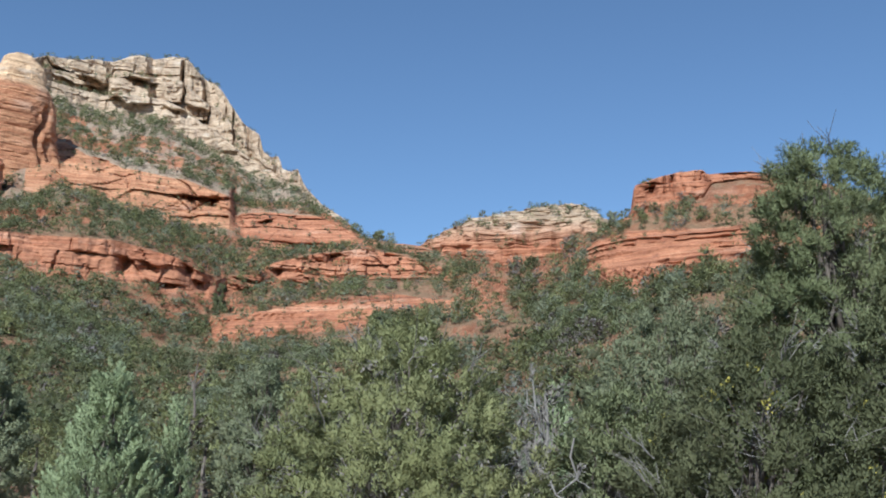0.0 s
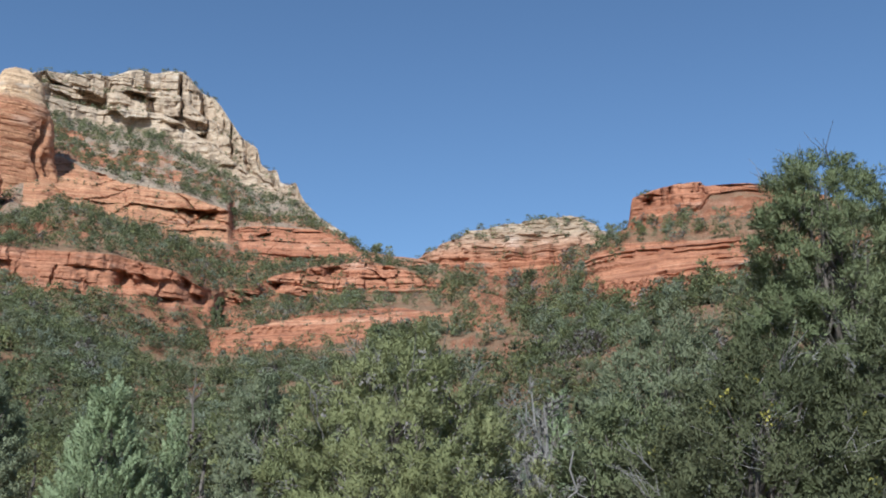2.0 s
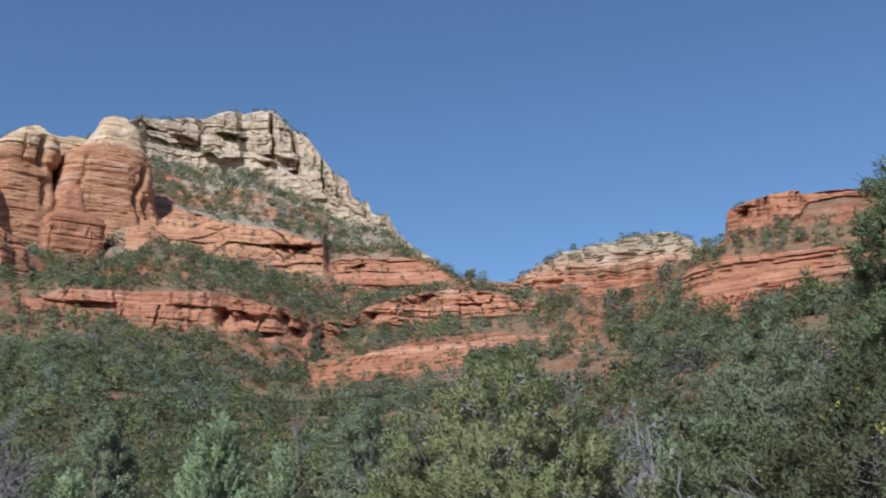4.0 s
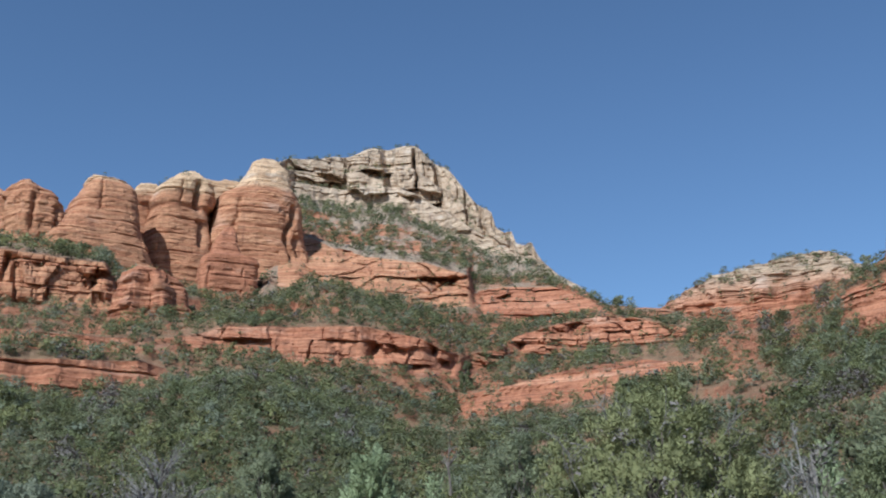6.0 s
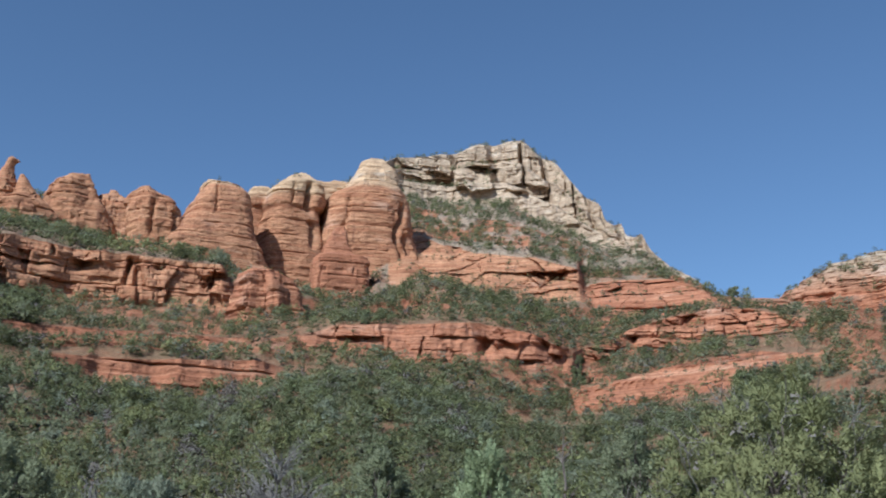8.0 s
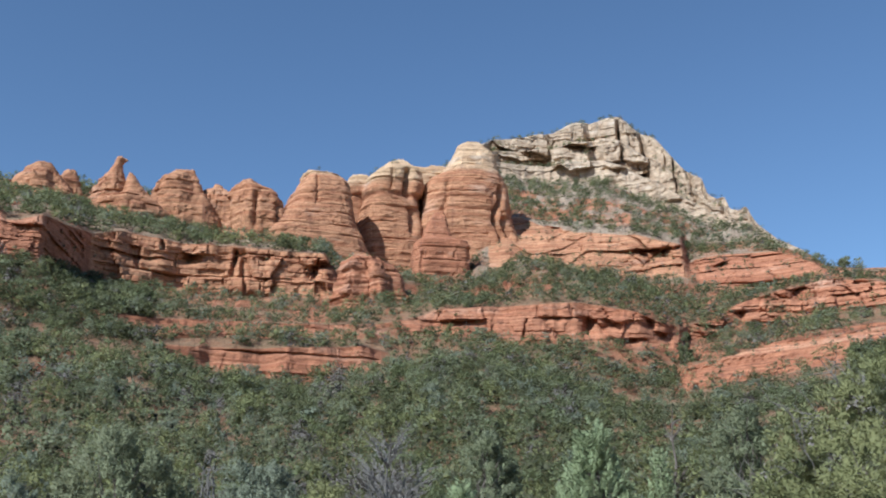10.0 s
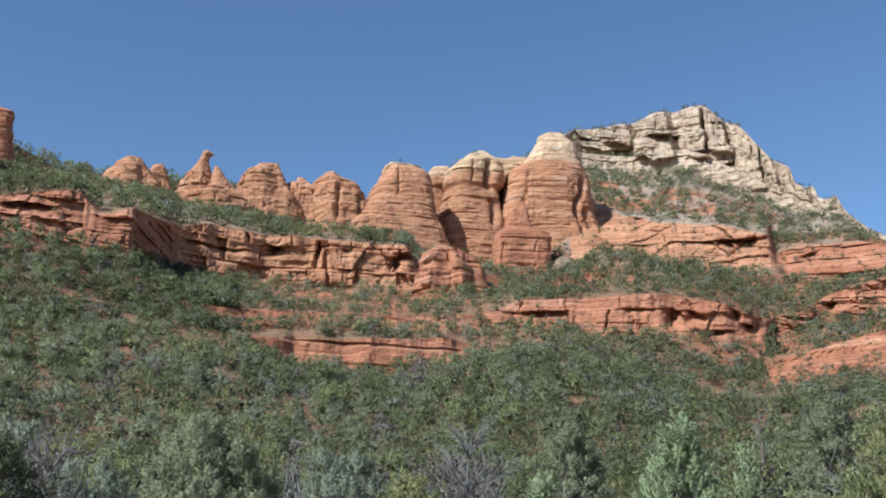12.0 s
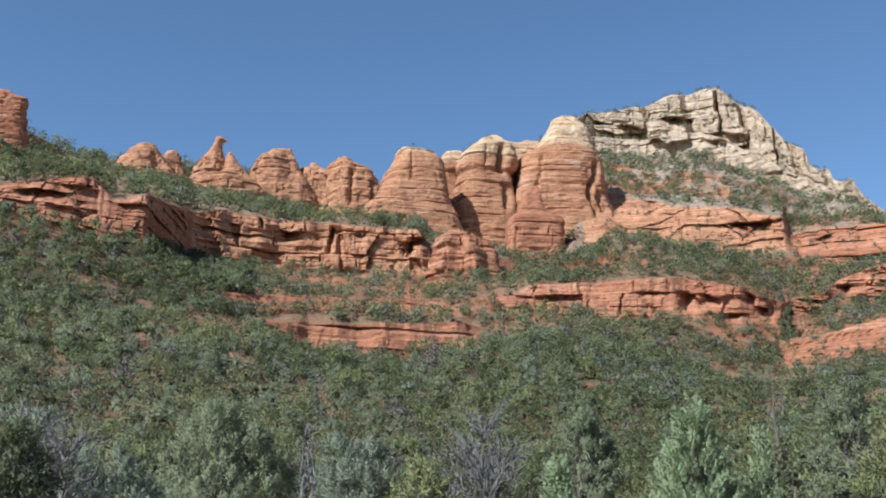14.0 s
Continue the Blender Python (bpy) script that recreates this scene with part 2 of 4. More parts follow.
def quick_mesh(name, verts, tris, mats, index=None, smooth=False, normals=None):
    """A triangle or quad mesh straight from arrays."""
    me = bpy.data.meshes.new(name)
    verts, tris = np.asarray(verts, np.float32), np.asarray(tris, np.int32)
    n, k = tris.shape
    me.vertices.add(len(verts))
    me.vertices.foreach_set("co", verts.ravel())
    me.loops.add(n * k)
    me.loops.foreach_set("vertex_index", tris.ravel())
    me.polygons.add(n)
    me.polygons.foreach_set("loop_start", np.arange(0, n * k, k, dtype=np.int32))
    me.polygons.foreach_set("loop_total", np.full(n, k, dtype=np.int32))
    for m in mats:
        me.materials.append(m)
    if index is not None:
        me.polygons.foreach_set("material_index", np.asarray(index, dtype=np.int32))
    me.polygons.foreach_set("use_smooth", np.full(n, smooth))
    me.update(calc_edges=True)
    if normals is not None:
        me.polygons.foreach_set("use_smooth", np.full(n, True))
        me.normals_split_custom_set_from_vertices(normals)
    return me


# ---- the lie of the land: contour lines as (bearing, distance, height) ----
VALLEY = [(-38, 25, 0.6), (0, 25, 0.3), (38, 25, 0.3)]
APRON = [(-38, 70, 6), (-25, 70, 4), (0, 70, 3), (20, 70, 3.5), (38, 70, 6)]
WOODS = [(-38, 130, 20), (-25, 130, 16), (-10, 130, 13), (0, 130, 11), (12, 130, 12), (20, 120, 16), (28, 115, 22), (38, 115, 24)]
B0F = [(-38.3, 180, 36.4), (-32.9, 190, 39.8), (-26.5, 215, 45), (-22.7, 225, 41), (-18, 225, 39.5), (-14.6, 230, 44), (-10.9, 235, 46.4), (-6.4, 235,
       46), (-2.9, 230, 38.6), (-0, 235, 37.2), (2.5, 245, 39.5), (3.2, 242, 39.3), (5.3, 240, 40.3), (7.4, 240, 41.9), (9.2, 238, 42.6), (12.2, 230,
       42.6), (15.3, 222, 42.6), (16.5, 215, 41.3), (21.4, 165, 29.8), (24.7, 150, 29.6), (28.9, 150, 32.5), (37.9, 150, 34.2)]
B0R = [(-38.5, 190, 42.2), (-33, 200, 44.4), (-26.5, 218, 46.8), (-22.7, 228, 47.6), (-18, 229, 48.6), (-14.6, 233, 49.8), (-13.1, 240, 49.7), (-10.9,
       245, 51.6), (-6.3, 245, 50.6), (-2.8, 250, 48.4), (0, 255, 46.2), (2.3, 262, 46.2), (3.1, 262, 49), (5.2, 265, 51.4), (6.7, 268, 53.5), (9.1,
       270, 56.6), (12.2, 268, 57.2), (15.3, 252, 52.7), (16.5, 240, 49.5), (18.4, 220, 44.7), (21.4, 180, 35.3), (24.8, 162, 33.5), (28.9, 162,
       36.2), (37.9, 162, 37.7)]
B1F = [(-38.7, 215, 56.4), (-31.9, 225, 54.3), (-26.2, 232, 50.2), (-21.1, 240, 52.7), (-16.9, 246, 54.4), (-13.4, 252, 55.2), (-10.9, 258, 58.5),
       (-6.3, 258, 55.1), (-2.7, 262, 56), (0.1, 266, 54.8), (2.4, 275, 56), (3.1, 288, 59.9), (5.4, 298, 64), (7.1, 300, 64.1), (7.9, 304, 67.5),
       (9.7, 306, 69.3), (12.2, 304, 68.8), (14.7, 300, 68.5), (16.2, 285, 64.1), (18.4, 235, 50.8), (21.4, 190, 39.8), (24.8, 165, 34.6), (29, 165,
       37.3), (37.9, 165, 39)]
B1R = [(-38.8, 217, 58), (-31.9, 227, 56), (-26.3, 236, 55.6), (-21.1, 244, 57.5), (-16.9, 250, 58.4), (-13.4, 256, 60.3), (-11.3, 260, 63.3), (-10.6,
       262, 65.2), (-7.2, 264, 66.1), (-2.6, 266, 67), (0.3, 270, 64.9), (2.5, 278, 61.2), (3, 291, 65.1), (4.8, 300, 68.9), (5.5, 303, 72.6), (7.8,
       308, 77), (9, 310, 78.3), (10.3, 312, 80.2), (12.1, 312, 78.8), (14.6, 306, 73.8), (16.4, 288, 66.4), (18.4, 240, 53.5), (21.4, 196, 42.6),
       (24.8, 168, 35.6), (29, 168, 38.4), (37.9, 168, 40.2)]
B2F = [(-38.9, 240, 71.2), (-36.1, 240, 69.1), (-31.7, 246, 68.8), (-29.2, 289, 75.8), (-24.9, 300, 77.9), (-16.5, 300, 77.5), (-12.9, 300, 77.5),
       (-10.9, 315, 82.8), (-8.7, 325, 86.3), (-5.8, 360, 107.4), (-1.7, 342, 95), (1.3, 345, 92.8), (3, 345, 92.9), (3.8, 347, 91.1), (5, 338, 85.1),
       (6, 338, 84.2), (8.1, 340, 85.7), (9.6, 338, 86.7), (10.4, 335, 87.6), (12.1, 336, 86.2), (14.6, 325, 79.5), (16.4, 300, 70.4), (18.4, 252,
       57.9), (21.5, 205, 46.7), (22.5, 196, 47.7), (23.6, 178, 41.4), (24.8, 170, 36.6), (29, 170, 39.5), (37.9, 170, 41.2)]
B2R = [(-39.1, 248, 79.3), (-35.3, 250, 84.4), (-34.6, 252, 85), (-33.4, 252, 79.8), (-31.7, 251, 81.9), (-29.2, 292, 91.0), (-27.5, 298, 94.2),
       (-24.4, 303, 93.5), (-16.8, 303, 92), (-16.2, 303, 86.3), (-12.9, 305, 84.3), (-10.9, 320, 86.3), (-8.7, 330, 89.8), (-6.7, 400, 135.5), (-5.9,
       400, 135.7), (-4.5, 388, 127.4), (-2.4, 375, 119.9), (0.6, 366, 115.2), (3, 360, 108.6), (3.3, 360, 100.6), (3.6, 366, 104.5), (4.9, 366,
       105.5), (7.7, 362, 104.1), (9, 356, 99.5), (10.4, 345, 91.1), (12.1, 345, 89.5), (13.9, 345, 88.5), (15.3, 330, 81.1), (16.4, 305, 72.9),
       (18.4, 262, 61.6), (21.5, 220, 54.9), (22.6, 212, 55.2), (23.3, 210, 56.1), (24.9, 208, 57.4), (27.6, 203, 56), (31.2, 200, 55.4), (38.1, 200,
       53.8)]
B3F = [(-39.3, 310, 110.1), (-35.9, 335, 114.3), (-33.1, 355, 121.2), (-30, 360, 120.8), (-26.3, 365, 120.2), (-22.5, 360, 113.6), (-19.4, 365,
       114.2), (-18.1, 385, 117.9), (-16.8, 392, 119.1), (-15.2, 398, 118.9), (-12.9, 400, 116.3), (-10.8, 400, 115.2), (-9.4, 405, 119.2), (-8.3,
       440, 146.8), (-7.2, 485, 185.5), (-5.4, 490, 185.1), (-4.1, 492, 183.1), (-1.7, 492, 183), (-0.8, 490, 181), (1.6, 484, 167.2), (3.2, 466,
       155), (4.9, 455, 144.1), (6.6, 440, 137), (7.7, 395, 116.5), (9, 378, 107.2), (10.4, 360, 95.6), (12.1, 360, 94.1), (13.9, 355, 91.4), (15.3,
       340, 84.1), (18.4, 268, 64), (21.5, 228, 58.4), (22.6, 218, 57.3), (24.9, 222, 63.5), (25.3, 224, 64.7), (26.1, 224, 66.9), (27.4, 224, 67.7),
       (29, 224, 68.3), (29.5, 228, 72.7), (31.6, 230, 73.7), (38.1, 228, 63.9)]
B3R = [(-39.4, 330, 123.3), (-38.1, 345, 128.3), (-35.9, 365, 129.5), (-33.6, 385, 135.2), (-30, 395, 139.1), (-26.3, 400, 139.6), (-22.6, 400,
       135.3), (-19.2, 400, 137.4), (-18.1, 430, 147.8), (-15.3, 445, 154.5), (-12.8, 455, 166), (-11.6, 460, 177.8), (-10.6, 470, 181.4), (-8.5, 505,
       205.7), (-7.2, 520, 218.8), (-5.3, 530, 223.5), (-4.6, 532, 226.5), (-3.8, 534, 226.4), (-2.4, 536, 233.5), (-1.6, 536, 232.2), (-0.8, 536,
       234.6), (0.1, 535, 233.9), (0.5, 533, 229.4), (1.3, 530, 221), (1.8, 526, 217.8), (2.7, 512, 201.6), (3.5, 502, 188.2), (4.45, 490, 178), (4.55,
       488, 170), (5.1, 483, 165), (5.55, 480, 166), (5.65, 477, 158), (6.2, 472, 155), (6.6, 465, 155.5), (6.8, 460, 148), (7.2, 430, 134), (8, 415, 122.9), (9, 395, 113.3),
       (10.4, 370, 98.6), (12.1, 366, 95.8), (13.8, 365, 94.4), (15.3, 350, 87.5), (18.4, 275, 66.2), (21.5, 236, 60.9), (24.7, 233, 66.6), (25.1,
       232, 67.3), (25.3, 229, 73.4), (26.2, 230, 74.9), (26.8, 231, 76), (27.7, 232, 77.2), (29.1, 233, 77.7), (29.3, 236, 77.2), (31.6, 238, 77.9),
       (35, 238, 74.3), (38.2, 238, 67.9)]
STRIPS = [(VALLEY, 8), (APRON, 8), (WOODS, 8), (B0F, 16), (B0R, 28), (B1F, 14), (B1R, 32), (B2F, 24), (B2R, 50), (B3F, 36), (B3R, 96)]

BEARING = np.concatenate([np.linspace(-180, -48, 45), np.arange(-46, 46.01, 0.1), np.linspace(48, 180, 45)])
SINE, COSINE = np.sin(np.radians(BEARING)), np.cos(np.radians(BEARING))
FADE = 1 - 0.7 * ease(np.abs(BEARING), 47, 110)


def contour(knots, row):
    fine = np.arange(-60, 60, 0.03)
    a, r, z = np.array(knots, float).T
    kernel = np.exp(-0.5 * (np.arange(-15, 16) / 2.4) ** 2)
    kernel /= kernel.sum()
    out = []
    for values, amp in ((r, 0.008), (z, 0.003)):
        v = np.interp(fine, a, values)
        v = np.convolve(np.pad(v, 15, mode="edge"), kernel, "valid")
        v = v * (1 + amp * fractal(fine * 0.9, fine * 0 + row * 7.3, fine * 0, 5, 5 + row))
        out.append(np.interp(BEARING, fine, v))
    return out[0], out[1] * FADE


# Rock faces: strip, from and to bearing, name, label, material, beds' depth, blocks' depth, block size.
FACES = [
    (4, -23.6, -13.6, "lower_ledge", "low banded red sandstone ledge above the woods", PALE_SLAB, 0.4, 0.3, 9),
    (4, 2.4, 17.6, "slickrock_slab", "smooth sloping slab of striped red slickrock", SLAB_ROCK, 0.15, 0.12, 12),
    (6, -27.2, -15.0, "middle_ledge", "low red sandstone ledge with scrub along its foot", PALE_SLAB, 0.4, 0.4, 9),
    (6, -12.2, 2.45, "lower_cliff", "red sandstone cliff with pale foot and dark hollows", RED_ROCK, 0.4, 1.4, 12),
    (6, 2.5, 17.0, "saddle_cliff", "jointed red sandstone cliff below the saddle", RED_ROCK, 1.2, 2.4, 9),
    (8, -46.0, -33.8, "hillside_cliff", "undercut red sandstone rim on the wooded hillside", RED_ROCK, 1.3, 2.4, 9),
    (8, -33.8, -29.2, "corner_cliff", "jutting red cliff corner with a shaded side", RED_ROCK, 1.5, 1.6, 7),
    (8, -29.2, -12.8, "long_cliff", "long blocky red sandstone cliff with pale streaks", TAN_ROCK, 0.6, 2.6, 10),
    (8, -7.6, 3.2, "upper_red_cliff", "bulging red cliffs with overhangs below the summit", TAN_ROCK, 0.5, 2.6, 17),
    (8, 3.3, 14.2, "shoulder_cliff", "rounded red cliff shoulder running down to the saddle", RED_ROCK, 0.9, 2.0, 19),
    (8, 22.3, 46.0, "mesa_slab", "striped red sandstone tier of the mesa", SLAB_ROCK, 0.45, 0.25, 12),
    (10, -9.2, 9.4, "summit_cliff", "cream sandstone summit cliffs with deep fissures", CREAM_ROCK, 0.7, 1.5, 11),
    (10, 25.1, 46.0, "mesa_cap", "red sandstone mesa cap with a dark hollow", RED_ROCK, 0.35, 1.5, 8),
]


# The summit's slabs: from and to bearing, foot at either end, top, how far out; and the clefts between them (bearing, half width, foot, top, depth).
SLABS = [(-7.4, -4.0, 214, 205, 240, 9), (-3.9, -1.75, 210, 208, 229, 9), (-3.95, -1.8, 190, 192, 204.5, 7), (-1.02, 0.1, 197, 196, 240, 8), (0.2, 1.3, 196, 192, 240, 7),
         (1.45, 2.7, 166, 160, 240, 4), (2.78, 3.35, 160, 156, 240, 2.5), (3.5, 4.6, 160, 152, 200, 2.5), (4.75, 5.75, 147, 143, 180, 3), (6.0, 6.95, 138, 134, 170, 3), (-1.0, 1.5, 180, 170, 188, 2)]
CLEFTS = [(-1.4, 0.3, 192, 226, 6), (0.15, 0.05, 196, 240, 4), (0.72, 0.04, 202, 240, 1.2), (1.38, 0.06, 180, 240, 4), (1.8, 0.04, 184, 240, 1.5), (2.2, 0.05, 178, 240, 2.5), (2.74, 0.05, 168, 240, 3.5),
          (3.43, 0.06, 160, 240, 4), (4.0, 0.05, 162, 240, 2), (4.68, 0.08, 150, 240, 4), (5.3, 0.05, 150, 240, 2), (5.88, 0.09, 140, 240, 4)]
# Hollows under overhangs: bearing, height, half width, half height, depth.
HOLLOWS = [(1.75, 58.5, 0.5, 1.8, 5), (0.95, 61.5, 0.3, 2.2, 4), (2.3, 60, 0.2, 3, 3), (-24.0, 88.5, 0.5, 2.2, 6), (-27.2, 86.8, 1.6, 0.9, 3), (-21.6, 85.5, 0.12, 6, 3), (-17.4, 85, 0.45, 2.5, 4), (-15.9, 83, 0.35, 4, 5), (-37.6, 82, 0.8, 2.5, 5),
           (0.7, 184, 1.1, 5.0, 8), (-2.3, 204, 0.9, 3.2, 6), (-5.4, 197, 1.6, 4.0, 6), (1.5, 103, 1.3, 5.0, 8), (-3.8, 121, 0.35, 6, 5), (-2.4, 59.5, 0.35, 2.2, 4),
           (-1.2, 60.3, 0.6, 1.8, 4), (-0.1, 56.3, 0.7, 1.3, 4), (-9.8, 61, 1.1, 0.9, 3), (-16.9, 87, 0.5, 2.5, 4), (-20, 88, 0.4, 2, 3),
           (26.15, 70, 0.26, 3.4, 4.5), (27.0, 73, 0.07, 5, 3.5), (27.4, 72, 0.1, 3.5, 3), (6.4, 65.5, 0.8, 1.3, 5), (5.6, 68, 0.25, 2.0, 4), (8.7, 74, 0.3, 3, 3.5), (-37.4, 77, 1.1, 2.2, 6),
           (4.9, 95, 0.35, 5, 5), (7.6, 87, 1.6, 0.9, 4)]


def build_land():
    lines = [contour(k, i) for i, (k, n) in enumerate(STRIPS)]
    rows_r, rows_z, strip, part_way = [np.zeros_like(BEARING)], [np.zeros_like(BEARING)], [0], [0.0]
    prev = (np.zeros_like(BEARING), np.zeros_like(BEARING))
    for i, ((knots, n), line) in enumerate(zip(STRIPS, lines)):
        for k in range(1, n + 1):
            p = k / n
            q = p
            if i == 10:
                step = 3 * p - math.floor(min(3 * p, 2.999))
                q = (math.floor(min(3 * p, 2.999)) + float(ease(np.array(step), 0.62, 1.0))) / 3
                q = 0.3 * p + 0.7 * q
            rows_r.append(prev[0] + (line[0] - prev[0]) * q)
            rows_z.append(prev[1] + (line[1] - prev[1]) * p)
            strip.append(i)
            part_way.append(p)
        prev = line
    r, z = prev
    for k, (dr, fall) in enumerate([(4, 1.0), (10, 0.985), (18, 0.96), (40, 0.88), (90, 0.7), (200, 0.45), (500, 0.2), (1200, 0.05), (4200, 0.0)]):
        rows_r.append(r + dr)
        rows_z.append(z * fall)
        strip.append(11)
        part_way.append((k + 1) / 9)
    r, z = np.array(rows_r), np.array(rows_z)
    strip, part_way = np.array(strip), np.array(part_way)
    x, y = r * SINE, r * COSINE
    # slopes: hummocks and rills
    lift = fractal(x / 22, y / 22, x * 0, 5, 31) * 2.2 + fractal(x / 5, y / 5, x * 0, 4, 47) * 1.1
    hold = (np.sin(np.pi * part_way) ** 0.6)[:, None] * ease(r, 12, 60) * np.where(np.isin(strip, [3, 5, 7, 9, 11]), 1.0, 0.25)[:, None]
    z = z + lift * hold * np.where(strip < 3, 0.5, 1.0)[:, None]
    # low outcrops: the slope breaks into steps where the beds come through
    tread = 4.2
    stair = (z + 2.5 * fractal(x / 45, y / 45, x * 0, 3, 61)) / tread
    come = ease(fractal(x / 30, y / 30, z / 14, 4, 62), 0.02, 0.22)
    z = z + tread * (np.floor(stair) + ease(stair - np.floor(stair), 0.72, 1.0) - stair) * come * hold * np.isin(strip, [3, 5, 7, 9])[:, None] * ease(r, 120, 200)
    # rock faces: beds, joints and blocks, pushed out towards the valley
    push = np.zeros_like(r)
    for s, a, c, name, _, _, bed, block, size in FACES:
        rows = np.where(strip == s)[0]
        cols = np.where((BEARING >= a - 0.3) & (BEARING <= c + 0.3))[0]
        g = np.ix_(rows, cols)
        px, py, pz = x[g], y[g], z[g]
        p = part_way[rows][:, None]
        level = pz + 1.5 * fractal(px / 50, py / 50, px * 0, 3, s)
        own, value, joint, edge = masonry(px, py, level, size, size * 0.5, 100 + s)
        own2, value2, crack, edge2 = masonry(px, py, level, size * 0.45, size * 0.16, 200 + s)
        here = ease(fractal(px / 16, py / 16, pz / 5, 3, 55), -0.08, 0.16)
        d = bed * (0.9 * own + 0.55 * own2) + block * value * 0.75 + 0.2 * block * value2
        d -= 1.2 * block * (1 - ease(joint, 0.0, 0.06)) * ease(value, -0.4, 0.3) + 0.2 * block * (1 - ease(crack, 0, 0.1)) * ease(value, -0.1, 0.3)
        d -= (0.9 * bed + 0.7) * (1 - ease(edge, 0, 0.1)) * here + (0.3 * bed + 0.05) * (1 - ease(edge2, 0, 0.2)) * (1 - 0.6 * here)
        d += 0.9 * block * fractal(px / 17, py / 17, pz / 20, 5, 9)
        d += 0.45 * fractal(px / 2.2, py / 2.2, pz / 1.2, 3, 19)
        if name in ("slickrock_slab", "mesa_slab"):
            tread = 1.9 + 0.5 * soft_noise(level / 5, 0.0, 0.0, 77)
            stair = level / tread
            z[g] = pz + 0.8 * tread * (np.floor(stair) + ease(stair - np.floor(stair), 0.5, 1.0) - stair) * ease(p, 0, 0.1) * (1 - ease(p, 0.9, 1.0))
            part_step = stair - np.floor(stair)
            d += 1.4 * ease(part_step, 0.6, 0.92) * (1 - ease(part_step, 0.95, 1.0)) * ease(fractal(px / 25, py / 25, pz / 3, 3, 78), -0.2, 0.1)
        wide = ease(BEARING[cols], a - 0.3, a + (2.4 if name == "upper_red_cliff" else 0.5)) * (1 - ease(BEARING[cols], c - 0.5, c + 0.3))
        if s == 10:
            skew = BEARING[cols] + 0.3 * fractal(px / 20, py / 20, pz / 14, 4, 301) + 0.012 * (pz - 205)
            for left, right, low, low_end, high, out in SLABS:
                f = (skew - left) / (right - left)
                span = right - left
                low = low + (low_end - low) * f + 2.5 * soft_noise(px / 6, py / 6, 0.0, 303)
                d = d + out * ease(f, -0.04 / span, 0.12 / span) * (1 - ease(f, 1 - 0.1 / span, 1 + 0.02 / span)) * (1 - 0.15 * f) * ease(pz, low - 0.6, low + 0.6) * (1 - ease(pz, high, high + 5))
            for where, half, low, high, deep in CLEFTS:
                d = d - deep * np.exp(-((skew - where) / half) ** 2) * ease(pz, low - 3, low + 3) * (1 - ease(pz, high, high + 4))
        push[g] = d * ease(p, 0.0, 0.12) * (1 - 0.6 * ease(p, 0.9, 1.0)) * (wide if c < 46 else ease(BEARING[cols], a - 0.3, a + 0.5))
    for ab, hz, hw, hh, deep in HOLLOWS:
        u = (z - hz) / hh + 0.9 * fractal(x / 7, y / 7, z / 4, 3, 88)
        side = (BEARING[None, :] - ab) / hw + 1.2 * fractal(x / 5, y / 5, z / 5, 4, 89)
        dent = np.exp(-side ** 2) * ease(u, -1.2, 0.7) * (1 - ease(u, 0.85, 1.15))
        push -= 1.1 * deep * dent * np.isin(strip, [4, 6, 8, 10])[:, None]
    x, y = (r - push) * SINE, (r - push) * COSINE
    z = z * np.where(r > 50, (r - push) / np.maximum(r, 1), 1)
    points = np.stack([x, y, z], -1)
    nr, na = r.shape
    ids = np.arange(nr * na).reshape(nr, na)
    quads = np.stack([ids[:-1, :-1], ids[:-1, 1:], ids[1:, 1:], ids[1:, :-1]], -1)
    owner = np.full((nr - 1, na - 1), -1)
    mid = (BEARING[:-1] + BEARING[1:]) / 2
    for n, (s, a, c, *_) in enumerate(FACES):
        owner[np.ix_(strip[1:] == s, (mid >= a) & (mid <= c))] = n
    return points, quads, owner, strip[1:], mid


LAND, QUADS, OWNER, STRIP, MID = build_land()


def land_piece(which, name, mat):
    q = QUADS[OWNER == which]
    used, back = np.unique(q, return_inverse=True)
    return new(name, quick_mesh(name, LAND.reshape(-1, 3)[used], back.reshape(-1, 4), [mat], smooth=False))


tagged(land_piece(-1, "ground", SOIL), "red earth slopes with pale grass and scattered stones", "ground", kind="structure")
for n, (_, _, _, name, label, mat, *_) in enumerate(FACES):
    thing = new(name)
    q = QUADS[OWNER == n].reshape(-1, 4)
    row = np.argwhere(OWNER == n)[:, 0]
    first, last = row.min(), row.max()
    thing.location = LAND.reshape(-1, 3)[q[len(q) // 2, 0]]
    for part_name, lo, hi in (("foot", -1, 0.3), ("face", 0.3, 0.8), ("rim", 0.8, 2)):
        f = (row - first) / (last - first)
        sub = q[(f >= lo) & (f < hi)]
        used, back = np.unique(sub, return_inverse=True)
        ob = new(part_name, quick_mesh(part_name, LAND.reshape(-1, 3)[used] - np.array(thing.location), back.reshape(-1, 4), [mat]))
        ob.parent = thing
    tagged(thing, label, "cliff")


# ---- towers, fins and buttes ----
TOWERS = {}

